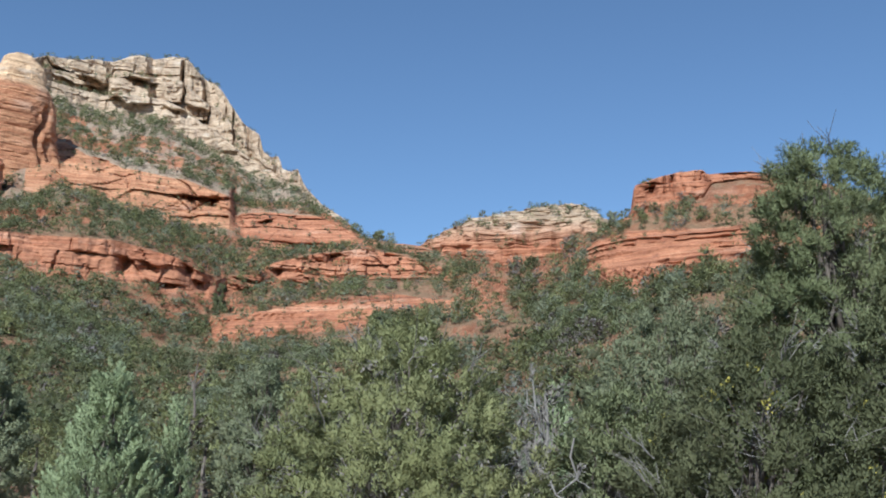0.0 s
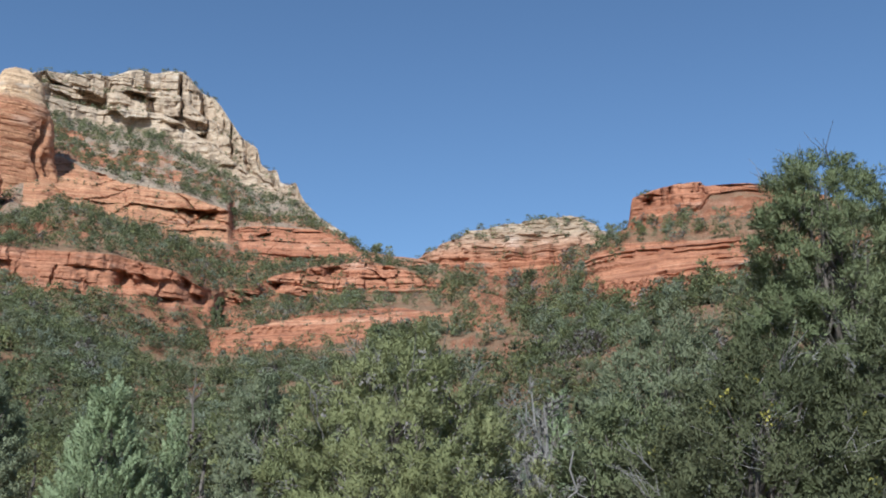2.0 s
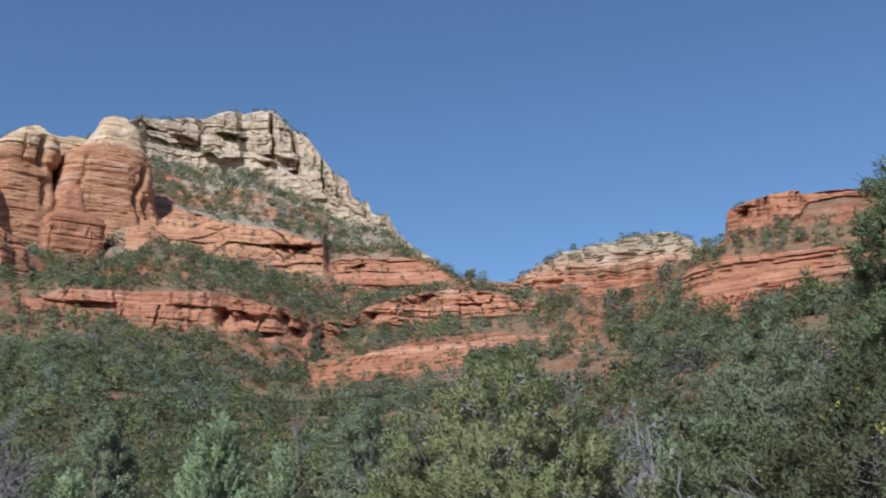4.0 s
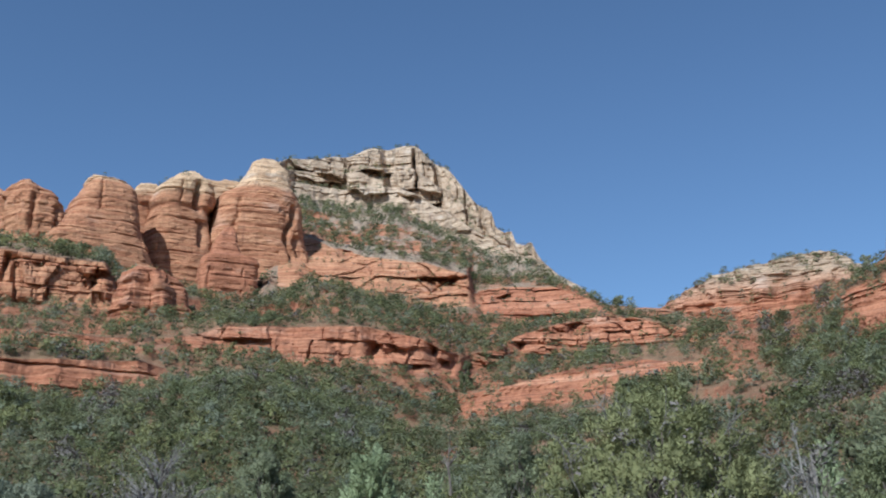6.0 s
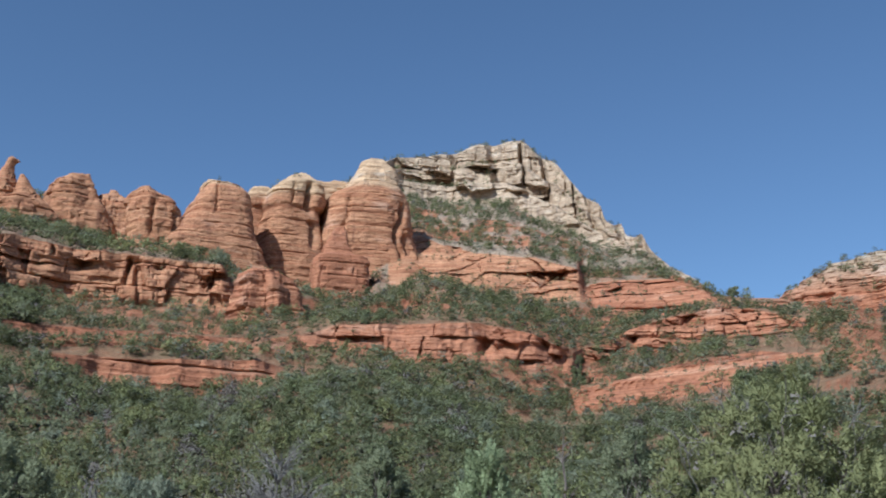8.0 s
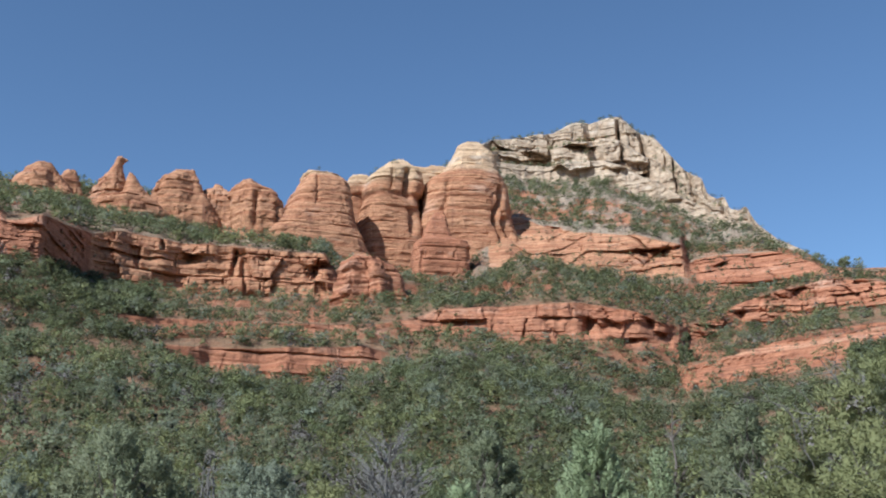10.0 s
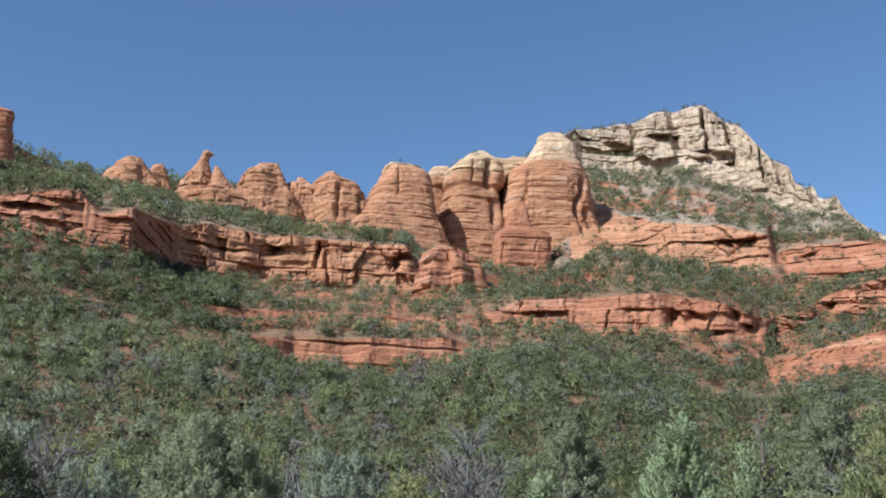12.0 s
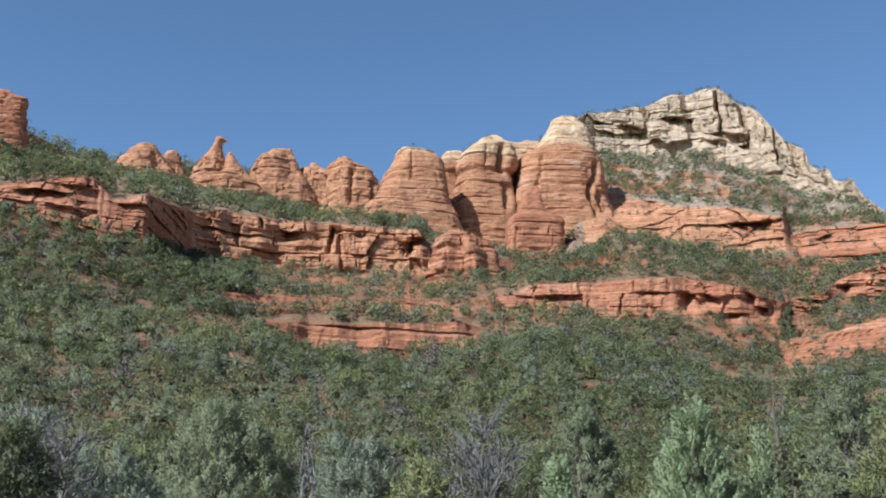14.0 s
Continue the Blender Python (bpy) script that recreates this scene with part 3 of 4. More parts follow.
def rock_tower(name, label, centre, levels, mat, depth=0.85, below=14, bed=0.8, block=1.0, size=7, seed=1, square=3.2, ring=120, step=0.5, category="rock tower", cuts=(0.3, 0.78), clefts=(), turned=0.0, flare=0.0):
    """Stacked beds round an upright core. Levels: height, shift sideways, half width; from the top down."""
    cx, cy = centre
    d = math.hypot(cx, cy)
    out, side = np.array([cx / d, cy / d]), np.array([cy / d, -cx / d])
    lv = np.array(levels[::-1], float)
    top, base = lv[-1, 0], lv[0, 0] - below
    zs = np.linspace(base, top, max(12, int((top - base) / step)))
    shift, half = np.interp(zs, lv[:, 0], lv[:, 1]), np.interp(zs, lv[:, 0], lv[:, 2])
    half = half * (1 + flare * np.clip((top - zs) / (top - lv[0, 0]), 0, 1) ** 1.6)
    # the foot spreads into the slope
    half = half * (1 + 0.45 * np.clip((lv[0, 0] + 2 - zs) / 14, 0, 1))
    turn = np.linspace(0, 2 * np.pi, ring, endpoint=False)
    ca, sa = np.cos(turn), np.sin(turn)
    px = np.sign(ca) * np.abs(ca) ** (2 / square)
    py = np.sign(sa) * np.abs(sa) ** (2 / square)
    if turned:
        c, s = math.cos(math.radians(turned)), math.sin(math.radians(turned))
        px, py = px * c - py * s, px * s + py * c
        px, py = px / np.abs(px).max(), py / np.abs(py).max()
    thick = depth * np.interp(zs, lv[:, 0], np.minimum(lv[:, 2] * 1.0, lv[:, 2].max() * 0.9) + 0.1 * lv[:, 2].max())
    u, v = shift[:, None] + half[:, None] * px, thick[:, None] * py
    x, y = cx + u * side[0] + v * out[0], cy + u * side[1] + v * out[1]
    z = np.repeat(zs[:, None], ring, 1)
    level = z + 1.2 * fractal(x / 30, y / 30, x * 0, 3, seed)
    own, value, joint, edge = masonry(x, y, level, size, size * 0.55, 90 + seed)
    own2, value2, crack, edge2 = masonry(x, y, level, size * 0.5, size * 0.15, 190 + seed)
    rib = soft_noise(x / (size * 0.8), y / (size * 0.8), z / 70, 70 + seed)
    here = ease(fractal(x / 14, y / 14, z / 5, 3, seed + 33), -0.2, 0.12)
    d = bed * (0.5 * own + 0.25 * own2) + 0.5 * block * value + 0.12 * block * value2 + 0.9 * block * np.tanh(1.6 * rib)
    d -= 0.8 * block * (1 - ease(joint, 0, 0.08)) * ease(value, 0.0, 0.5) + (0.6 * bed + 0.3) * (1 - ease(edge, 0, 0.08)) * here + (0.3 * bed + 0.05) * (1 - ease(edge2, 0, 0.2)) * here
    d += 1.4 * block * fractal(x / 10, y / 10, z / 16, 5, seed + 3) + 0.5 * fractal(x / 2.4, y / 2.4, z / 1.2, 4, seed + 13)
    for where, wide, deep, low, high in clefts:
        bend = where + 1.5 * soft_noise(z / 9, 0.0, 0.0, seed + 50)
        d = d - deep * np.exp(-((u - bend) / wide) ** 2) * (v < 0) * ease(z, low - 2, low + 2) * (1 - ease(z, high - 3, high))
    d = d * np.minimum(1, half[:, None] / 6.0)
    nx, ny = u - shift[:, None], v
    length = np.sqrt(nx ** 2 + ny ** 2) + 1e-6
    u, v = u + d * nx / length, v + d * ny / length
    x, y = cx + u * side[0] + v * out[0], cy + u * side[1] + v * out[1]
    verts = np.stack([x, y, z], -1).reshape(-1, 3)
    n = len(zs)
    ids = np.arange(n * ring).reshape(n, ring)
    nxt = np.roll(ids, -1, 1)
    quads = np.stack([ids[:-1], nxt[:-1], nxt[1:], ids[1:]], -1).reshape(-1, 4)
    # the top closes in two rings
    cap = np.array([cx + shift[-1] * side[0], cy + shift[-1] * side[1], top + 0.06 * half[-1]])
    inner = verts[ids[-1]] * 0.5 + cap * 0.5 + np.array([0, 0, 0.04 * half[-1]])
    inner2 = verts[ids[-1]] * 0.05 + cap * 0.95
    verts = np.concatenate([verts, inner, inner2])
    a = np.arange(ring) + n * ring
    c = a + ring
    quads = np.concatenate([quads, np.stack([ids[-1], nxt[-1], np.roll(a, -1), a], -1), np.stack([a, np.roll(a, -1), np.roll(c, -1), c], -1)])
    verts[:, 2] += 1.6 * fractal(verts[:, 0] / 3, verts[:, 1] / 3, verts[:, 0] * 0, 4, seed) * ease(verts[:, 2], top - 4, top)
    thing = new(name)
    thing.location = (cx, cy, base + below)
    TOWERS[name] = TOWERS.get(name, []) + [(verts, quads)]
    high = verts[quads].mean(1)[:, 2]
    split = [base - 1] + [base + below + f * (top - base - below) for f in cuts] + [top + 9]
    for k, part_name in enumerate(("foot", "shaft", "cap")):
        q = quads[(high >= split[k]) & (high < split[k + 1])]
        used, back = np.unique(q, return_inverse=True)
        ob = new(part_name, quick_mesh(part_name, verts[used] - np.array(thing.location), back.reshape(-1, 4), [mat]))
        ob.parent = thing
    return tagged(thing, label, category)



CAPPED = rock_material("red_sandstone_cream_top", cream_from=145.0, blur=2.2, stops=TAN, pale=WARM_CREAM)
CAPPED_BACK = rock_material("red_sandstone_pale_top", cream_from=138.5, blur=2.5, stops=TAN, pale=WARM_CREAM)
CAPPED_LOW = rock_material("red_sandstone_pale_crest", cream_from=135.0, blur=3.0, stops=TAN, pale=WARM_CREAM)
FAR_CAP = rock_material("red_sandstone_pale_upper", cream_from=124.0, blur=16.0, pale=DUSTY)
rock_tower("domed_tower", "tall domed red sandstone tower with a cream cap", (-59, 380), [(160.6, 2.5, 0.9), (159.6, 2.5, 3.2), (158.5, 2.1, 5.7), (157.5, 2.1, 6.8), (155.6, 2.9, 8.5), (152.6, 2.3, 9.7), (149.6, 1.6, 10.7), (147.3, 1.1, 11.8), (145.7, 1.2, 12.9), (143.5, -0.5, 15), (141.3, -1.2, 16.4), (137.8, -1.1, 17), (131.1, -1.1, 17.3), (126.6, -1.2, 17.6), (122.1, -0.8, 18.3), (115.4, 0, 19.2), (111.1, 0, 19.6)], CAPPED, bed=0.33, block=0.7, size=13, seed=2, clefts=[(12.5, 0.9, 5, 110, 140), (16, 1.2, 3, 110, 128), (-8, 0.7, 1.2, 124, 141)], turned=14, flare=0.16)
rock_tower("front_buttress", "square dark red sandstone buttress leaning on the domed tower", (-64, 346), [(120.6, 0.6, 1.8), (118.6, 0.3, 3.2), (115.1, -0.3, 4.4), (111.5, -0.2, 5.4), (110, 0.2, 6.6), (108.8, 0.6, 9.4), (107.2, 0.8, 10.1), (97.9, 0.4, 10.4), (91.5, 0, 10.8)], RED_ROCK, bed=0.2, block=0.4, size=7, seed=5, depth=1.1, square=5.0, turned=10, clefts=[(3, 0.4, 0.9, 91, 107), (-4, 0.35, 0.8, 91, 106), (7, 0.3, 0.7, 91, 107)])
rock_tower("side_buttress", "narrow red sandstone rib beside the tower", (-47, 369), [(120.3, -0.8, 1.6), (116.6, -0.5, 2.4), (110.2, -0.1, 3), (108.1, 0, 3.6)], TAN_ROCK, bed=0.18, block=0.5, size=5, seed=6, ring=48)
rock_tower("side_buttress", "wedge of red sandstone at the foot of the tower", (-40, 374), [(119.5, -0.6, 1.4), (116.5, -1, 2.4), (113.3, -0.7, 3.2), (109.2, 0, 4.4)], TAN_ROCK, bed=0.18, block=0.5, size=5, seed=7, ring=48)
rock_tower("broad_tower", "broad red sandstone tower with a pale crest", (-108, 343), [(139, -1.7, 0.8), (138, -0.6, 3.1), (137.2, 2.6, 6.7), (135.5, 3.2, 7.7), (133.7, 3.7, 8.8), (131.6, 3.3, 9.7), (129.4, 2.5, 10.5), (125.2, 1.9, 11), (120.9, 0, 12.8), (116.7, -1.6, 14.4), (113.6, -2.5, 16.3), (110.4, -3.2, 17), (105.3, -4, 18.8)], CAPPED_LOW, bed=0.3, block=0.55, size=12, seed=8, clefts=[(1.5, 0.5, 1.0, 124, 137)], turned=16, flare=0.32)
rock_tower("rear_tower", "red sandstone tower with an overhanging cream cap", (-85, 366), [(150.9, 3.9, 0.8), (149.6, 3.2, 2.7), (148.2, 2.6, 5.3), (146.9, 3, 7.1), (144.6, 2.6, 9.5), (141.9, 1.5, 11.2), (138.6, 0.9, 11.8), (135.7, 0.5, 11.4), (134.3, 0.1, 9.8), (130.8, -0.6, 10.3), (126.4, -0.2, 10.2), (122, 0, 10.3), (116.5, 0.2, 10.5), (109, 0.3, 10.9)], CAPPED_BACK, bed=0.36, block=0.5, size=10, seed=9, clefts=[(1.5, 0.4, 1.2, 136, 146), (8, 1.5, 4, 134, 146), (7.5, 1.3, 3.5, 120, 131)], turned=18, flare=0.28)
rock_tower("rear_ridge", "pale sandstone ridge joining the towers behind", (-79, 392), [(153.8, 1, 5), (153, 0, 13), (150.5, 0, 17), (146, 0, 18), (138, 0, 18.5), (122, 0, 19)], CAPPED_BACK, bed=0.3, block=0.6, size=9, seed=41, category="rock ridge")
rock_tower("narrow_tower", "narrow pale sandstone tower in the gap", (-98.1, 364.9), [(145.5, 0.9, 1.7), (144.0, 1.1, 3.7), (140.5, 1.4, 5.1), (137.6, 2.2, 5.3), (136.0, 0.5, 2.9), (131.5, 0.3, 2.5), (127.1, 0.0, 1.9), (116.1, 0.0, 2.8)], CAPPED_BACK, bed=0.24, block=0.4, size=6, seed=10, ring=88)
rock_tower("rock_fin", "pointed red sandstone fin on the wooded ridge", (-190, 306), [(135.4, -0.4, 0.7), (134.3, -0.8, 2.6), (132.8, -1.4, 4.2), (131.4, -1, 5.2), (128.7, -0.8, 6.7), (123.7, 0, 8.2)], TAN_ROCK, block=0.9, size=5, seed=11, bed=0.27, ring=88, flare=0.45, square=2.4, turned=24)
rock_tower("small_fin", "small red sandstone stub on the wooded ridge", (-184, 312), [(133.9, -1.1, 0.6), (133.2, -0.3, 2.1), (131.5, -0.4, 2.7), (129.4, -0.3, 3.1), (126.3, 0, 3.4)], TAN_ROCK, block=0.9, size=3, seed=12, bed=0.27, ring=88, flare=0.45, square=2.4, turned=24)
rock_tower("rock_needle", "pointed red sandstone needle with a hooked head", (-168, 313), [(138, 1.7, 1.4), (137.2, 1.5, 2.1), (136.4, 0.9, 1.7), (135, 0.4, 1.7), (133.5, 0.1, 2.6), (131.4, -0.3, 3.2), (129.2, -1, 4.6), (126.1, -1, 5.4), (122.1, 0, 6.1)], TAN_ROCK, block=0.9, size=5, seed=13, step=0.3, bed=0.27, ring=88, flare=0.45, square=2.4, turned=24)
rock_tower("rock_fin", "low red sandstone shoulder below the needle", (-162, 313), [(130.9, -0.6, 0.6), (129.3, -0, 1.8), (126.7, 0.8, 2.8), (124.7, 1.1, 3.6), (123.1, -0.3, 5.8), (121.1, -0.8, 7.5), (117.5, 0, 8.4)], TAN_ROCK, block=0.9, size=5, seed=23, step=0.4, bed=0.27, ring=88, flare=0.45, square=2.4, turned=24)
rock_tower("rock_fin", "square-topped red sandstone fin on the wooded ridge", (-149, 326), [(136.5, 1.5, 1.4), (135.3, -0.4, 3.7), (134.2, -1.3, 4.7), (132, -2.7, 6.4), (128.8, -3.1, 7.5), (124.7, -1.9, 8.1), (121.6, -0.8, 8.1), (118.6, 0, 7.8)], TAN_ROCK, block=0.9, size=6, seed=14, bed=0.27, ring=88, flare=0.45, square=2.4, turned=24)
rock_tower("rock_fin", "low red sandstone fin between two larger ones", (-136, 335), [(133.2, -4.1, 1.4), (131.7, -3.9, 2.1), (131, -5, 4), (128.9, -4.3, 5.4), (125.8, -3.2, 6.4), (121.6, -1.9, 6.8), (116.9, 0, 6.4)], TAN_ROCK, block=0.9, size=5, seed=15, bed=0.27, ring=88, flare=0.45, square=2.4, turned=24)
rock_tower("rock_fin", "rounded red sandstone fin with dark overhangs", (-122, 330), [(130.9, -5.2, 3.6), (129.8, -5.1, 4.9), (128.4, -3.6, 7), (126.4, -3.1, 8.1), (123.9, -1.9, 8.3), (120.9, -1, 8.1), (116.8, -0.3, 7.7), (113.3, 0, 6.9)], TAN_ROCK, block=0.9, size=6, seed=16, clefts=[(-3, 0.8, 2, 113, 127), (5, 0.8, 2, 115, 125)], bed=0.27, ring=88, flare=0.45, square=2.4, turned=24)
rock_tower("square_butte", "square red sandstone butte above the hillside", (-192, 231), [(120.9, -0.4, 6.2), (120, 0.0, 7.8), (116.6, 0.2, 8.0), (114, 0.2, 8.1), (108.7, 0.4, 8.2)], RED_ROCK, block=0.8, size=6, seed=17, bed=0.27, ring=88)
rock_tower("split_boulder", "dark red sandstone outcrop at the end of the cliff", (-72, 284), [(87.8, -3.5, 2), (87, -2.2, 5.5), (85.4, -0.8, 7.6), (81.7, -0.2, 8.8), (77.5, 0.1, 9.4), (75.7, 0, 9.8)], DEEP_ROCK, bed=0.5, block=1.5, size=5, seed=18, ring=110, square=2.6, turned=32, category="outcrop")
rock_tower("far_hill", "far cream and red sandstone hill dotted with scrub", (173, 490), [(153.3, 18.8, 7.1), (150.4, 15.2, 16.3), (145.8, 8.1, 29), (141.7, 4.5, 38.2), (136.4, 3.7, 45.8), (130.6, 1.6, 53.4), (127.7, 0.8, 56.8), (116.2, 0, 59.9)], FAR_CAP, bed=0.9, block=2.2, size=6, seed=19, ring=220, below=70, depth=0.7, category='hill')



# ---- trees ----
rng = np.random.default_rng(7)


GOLDEN = (1 + 5 ** 0.5) / 2
ICO = np.array([(a, c * GOLDEN, 0) for a in (-1, 1) for c in (-1, 1)] + [(0, a, c * GOLDEN) for a in (-1, 1) for c in (-1, 1)] + [(c * GOLDEN, 0, a) for a in (-1, 1) for c in (-1, 1)]) / 1.902
ICO_FACES = np.array([t for t in ((i, j, k) for i in range(12) for j in range(i + 1, 12) for k in range(j + 1, 12))
                      if all(np.linalg.norm(ICO[a] - ICO[c]) < 1.2 for a, c in ((t[0], t[1]), (t[1], t[2]), (t[0], t[2])))])
ICO_FACES = np.array([t if np.dot(np.cross(ICO[t[1]] - ICO[t[0]], ICO[t[2]] - ICO[t[0]]), ICO[t[0]]) > 0 else t[[0, 2, 1]] for t in ICO_FACES])


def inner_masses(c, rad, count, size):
    """Solid dark lumps for the dead twigs, shed needles and shade inside a crown."""
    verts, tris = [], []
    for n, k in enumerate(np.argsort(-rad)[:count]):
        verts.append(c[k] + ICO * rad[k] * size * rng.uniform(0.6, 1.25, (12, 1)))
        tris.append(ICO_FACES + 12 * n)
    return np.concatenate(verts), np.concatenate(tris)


def unit(n):
    v = rng.normal(size=(n, 3))
    return v / np.linalg.norm(v, axis=1, keepdims=True)


def lobes(form, n):
    """Centres and radii of a crown's masses, for a tree 1 high."""
    t = 0.08 + 0.88 * (np.arange(n) + rng.random(n)) / n
    turn = np.arange(n) * 2.4 + rng.normal(size=n) * 0.5
    if form == "cone":
        wide = 0.40 * (1 - t) + 0.02
        rad = 0.07 + 0.15 * (1 - t)
    elif form == "tall":
        wide = 0.26 * np.sin(np.pi * np.clip(t * 0.8 + 0.15, 0, 1))
        rad = 0.10 + 0.05 * rng.random(n)
    else:
        wide = 0.38 * np.sqrt(np.clip(1 - t ** 2.2, 0, 1))
        rad = 0.15 + 0.10 * rng.random(n)
    wide = wide * rng.uniform(0.45, 1.08, n)
    z = np.minimum(t, 1 - rad * 0.8)
    return np.stack([wide * np.cos(turn), wide * np.sin(turn), np.maximum(z, rad * 0.7)], 1), rad


def far_crown(form, n_lobes, plumes, leaf, sprigs=6, slim=0.34, core=4, fill=0.6):
    """A light crown: upswept plumes of short pointed sprigs all over its masses, shaded as one soft volume. Height 1, on the ground."""
    c, rad = lobes(form, n_lobes)
    rad = rad * (11 / n_lobes) ** 0.2
    pick = rng.choice(n_lobes, plumes, p=rad ** 2 / (rad ** 2).sum())
    way = unit(plumes)
    way[:, 2] = np.abs(way[:, 2]) * 0.7 + way[:, 2] * 0.3
    at = c[pick] + way * rad[pick][:, None] * rng.uniform(0.68, 1.04, (plumes, 1))
    axis = way * 0.8 + unit(plumes) * 0.35 + np.array([0, 0, 0.6])
    axis /= np.linalg.norm(axis, axis=1, keepdims=True)
    out = way * 0.4 + (at - np.array([0, 0, 0.35])) * 0.55 + unit(plumes) * 0.2 + np.array([0, 0, 0.55])
    n = plumes * sprigs
    f = np.tile(np.linspace(0, 1, sprigs), plumes)
    at, axis, out = np.repeat(at, sprigs, 0), np.repeat(axis, sprigs, 0), np.repeat(out, sprigs, 0) + unit(n) * 0.12
    out /= np.linalg.norm(out, axis=1, keepdims=True)
    d = axis * 0.7 + unit(n) * 0.7
    d /= np.linalg.norm(d, axis=1, keepdims=True)
    side = np.cross(d, out)
    side /= np.linalg.norm(side, axis=1, keepdims=True) + 1e-9
    size = (leaf * (1.2 - 0.5 * f) * rng.uniform(0.7, 1.4, n))[:, None]
    foot = at + axis * (leaf * 2.2 * (f - 0.35))[:, None]
    v = np.stack([foot + side * size * slim, foot + d * size, foot - side * size * slim], 1).reshape(-1, 3)
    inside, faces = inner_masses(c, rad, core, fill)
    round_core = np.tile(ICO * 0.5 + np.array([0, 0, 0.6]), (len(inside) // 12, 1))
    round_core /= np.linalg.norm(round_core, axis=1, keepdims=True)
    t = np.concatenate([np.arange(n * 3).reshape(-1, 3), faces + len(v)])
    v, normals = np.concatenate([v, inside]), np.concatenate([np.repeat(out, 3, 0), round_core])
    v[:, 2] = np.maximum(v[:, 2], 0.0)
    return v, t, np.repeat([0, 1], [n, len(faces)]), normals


def slots(strips, count, lo, hi, clump, seed, flat=0.55, faces=False, near=0, far=9999, thin=0.0):
    """Places on gentle ground where plants root, thicker where the soil holds them."""
    rows = np.isin(STRIP, strips)
    cols = (MID > lo) & (MID < hi)
    g = np.ix_(rows, cols)
    q = QUADS[g].reshape(-1, 4)
    own = OWNER[g].ravel()
    p = LAND.reshape(-1, 3)[q]
    cross = np.cross(p[:, 2] - p[:, 0], p[:, 3] - p[:, 1])
    area = np.linalg.norm(cross, axis=1) + 1e-9
    up = np.abs(cross[:, 2]) / area
    m = p.mean(1)
    dist = np.hypot(m[:, 0], m[:, 1])
    w = area * (up > flat) * (dist > near) * (dist < far)
    if not faces:
        w = w * (own < 0)
    w = w * np.clip(thin + clump * (fractal(m[:, 0] / 28, m[:, 1] / 28, m[:, 2] * 0, 4, seed) + 0.28) * 2.2, 0, 1)
    pick = rng.choice(len(w), count, p=w / w.sum())
    a = rng.random((count, 1))
    return p[pick, 0] * a + p[pick, 2] * (1 - a)


def ledges(name, count, flat=0.6, lowest=0.0):
    """Places on the gentle parts of a tower or hill."""
    v, q = [np.concatenate(a) for a in zip(*[(v, q) for v, q in TOWERS[name]])]
    p = v[q]
    cross = np.cross(p[:, 2] - p[:, 0], p[:, 3] - p[:, 1])
    area = np.linalg.norm(cross, axis=1) + 1e-9
    w = area * (np.abs(cross[:, 2]) / area > flat) * (p[:, :, 2].mean(1) > lowest)
    pick = rng.choice(len(w), count, p=w / w.sum())
    return p[pick].mean(1)


def woods(name, label, places, models, low, high, mix):
    """Many plants joined into one mesh; mix: how often each leaf material is taken."""
    verts, tris, index, normals, base = [], [], [], [], 0
    for at in places:
        v, t, inside, out = models[rng.integers(len(models))]
        s, turn = rng.uniform(low, high), rng.uniform(0, 2 * np.pi)
        sx = s * rng.uniform(0.95, 1.5)
        c, d = math.cos(turn), math.sin(turn)
        w = np.stack([(v[:, 0] * c - v[:, 1] * d) * sx, (v[:, 0] * d + v[:, 1] * c) * sx, v[:, 2] * s], 1) + at - np.array([0, 0, 0.15])
        verts.append(w)
        normals.append(np.stack([out[:, 0] * c - out[:, 1] * d, out[:, 0] * d + out[:, 1] * c, out[:, 2]], 1))
        tris.append(t + base)
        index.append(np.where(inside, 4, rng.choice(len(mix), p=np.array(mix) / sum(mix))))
        base += len(v)
    ob = new(name, quick_mesh(name, np.concatenate(verts), np.concatenate(tris), LEAVES, np.concatenate(index), normals=np.concatenate(normals)))
    return tagged(ob, label, "trees", kind="stuff")


CLOSE = [far_crown(f, 18, 150, 0.046, 4, slim=0.45, core=4, fill=0.36) for f in ("round", "round", "cone", "tall", "round", "cone", "round", "round")]
MIDDLE = [far_crown(f, 12, 92, 0.06, 4, slim=0.48, core=2, fill=0.36) for f in ("round", "round", "cone", "tall", "round", "cone", "round", "round")]
FAR = [far_crown(f, 8, 50, 0.08, 3, slim=0.5, core=1, fill=0.4) for f in ("round", "cone", "round", "tall", "round", "round")]
SHRUB = [far_crown("round", 4, 18, 0.13, 3, core=1) for _ in range(5)]
woods("valley_woods", "dense juniper and pinyon woodland on the valley floor", slots([2, 3], 800, -44, 44, 1.0, 3, near=80, far=150, thin=0.9), CLOSE, 2.4, 4.6, [3, 1.2, 3.4, 0.6, 0, 3, 3.2])
woods("lower_woods", "dense juniper and pinyon woodland on the valley slope", slots([3], 1060, -44, -1.5, 1.0, 3, near=150, thin=0.85), MIDDLE, 2.4, 4.6, [3, 1.2, 3.4, 0.6, 0, 3, 3.2])
woods("gully_woods", "juniper woodland at the foot of the gully", slots([3], 320, -4.5, 11, 1.0, 3, near=150, far=210, thin=0.8), MIDDLE, 2.2, 4.2, [3, 1.2, 3.4, 0.6, 0, 3, 3.2])
woods("gully_scrub", "scattered scrub on the bare red slopes beside the gully", slots([3], 170, -5, 11, 1.2, 24, near=200, thin=0.3), FAR, 1.4, 3.2, [2, 1, 3, 0.6, 0, 3, 5])
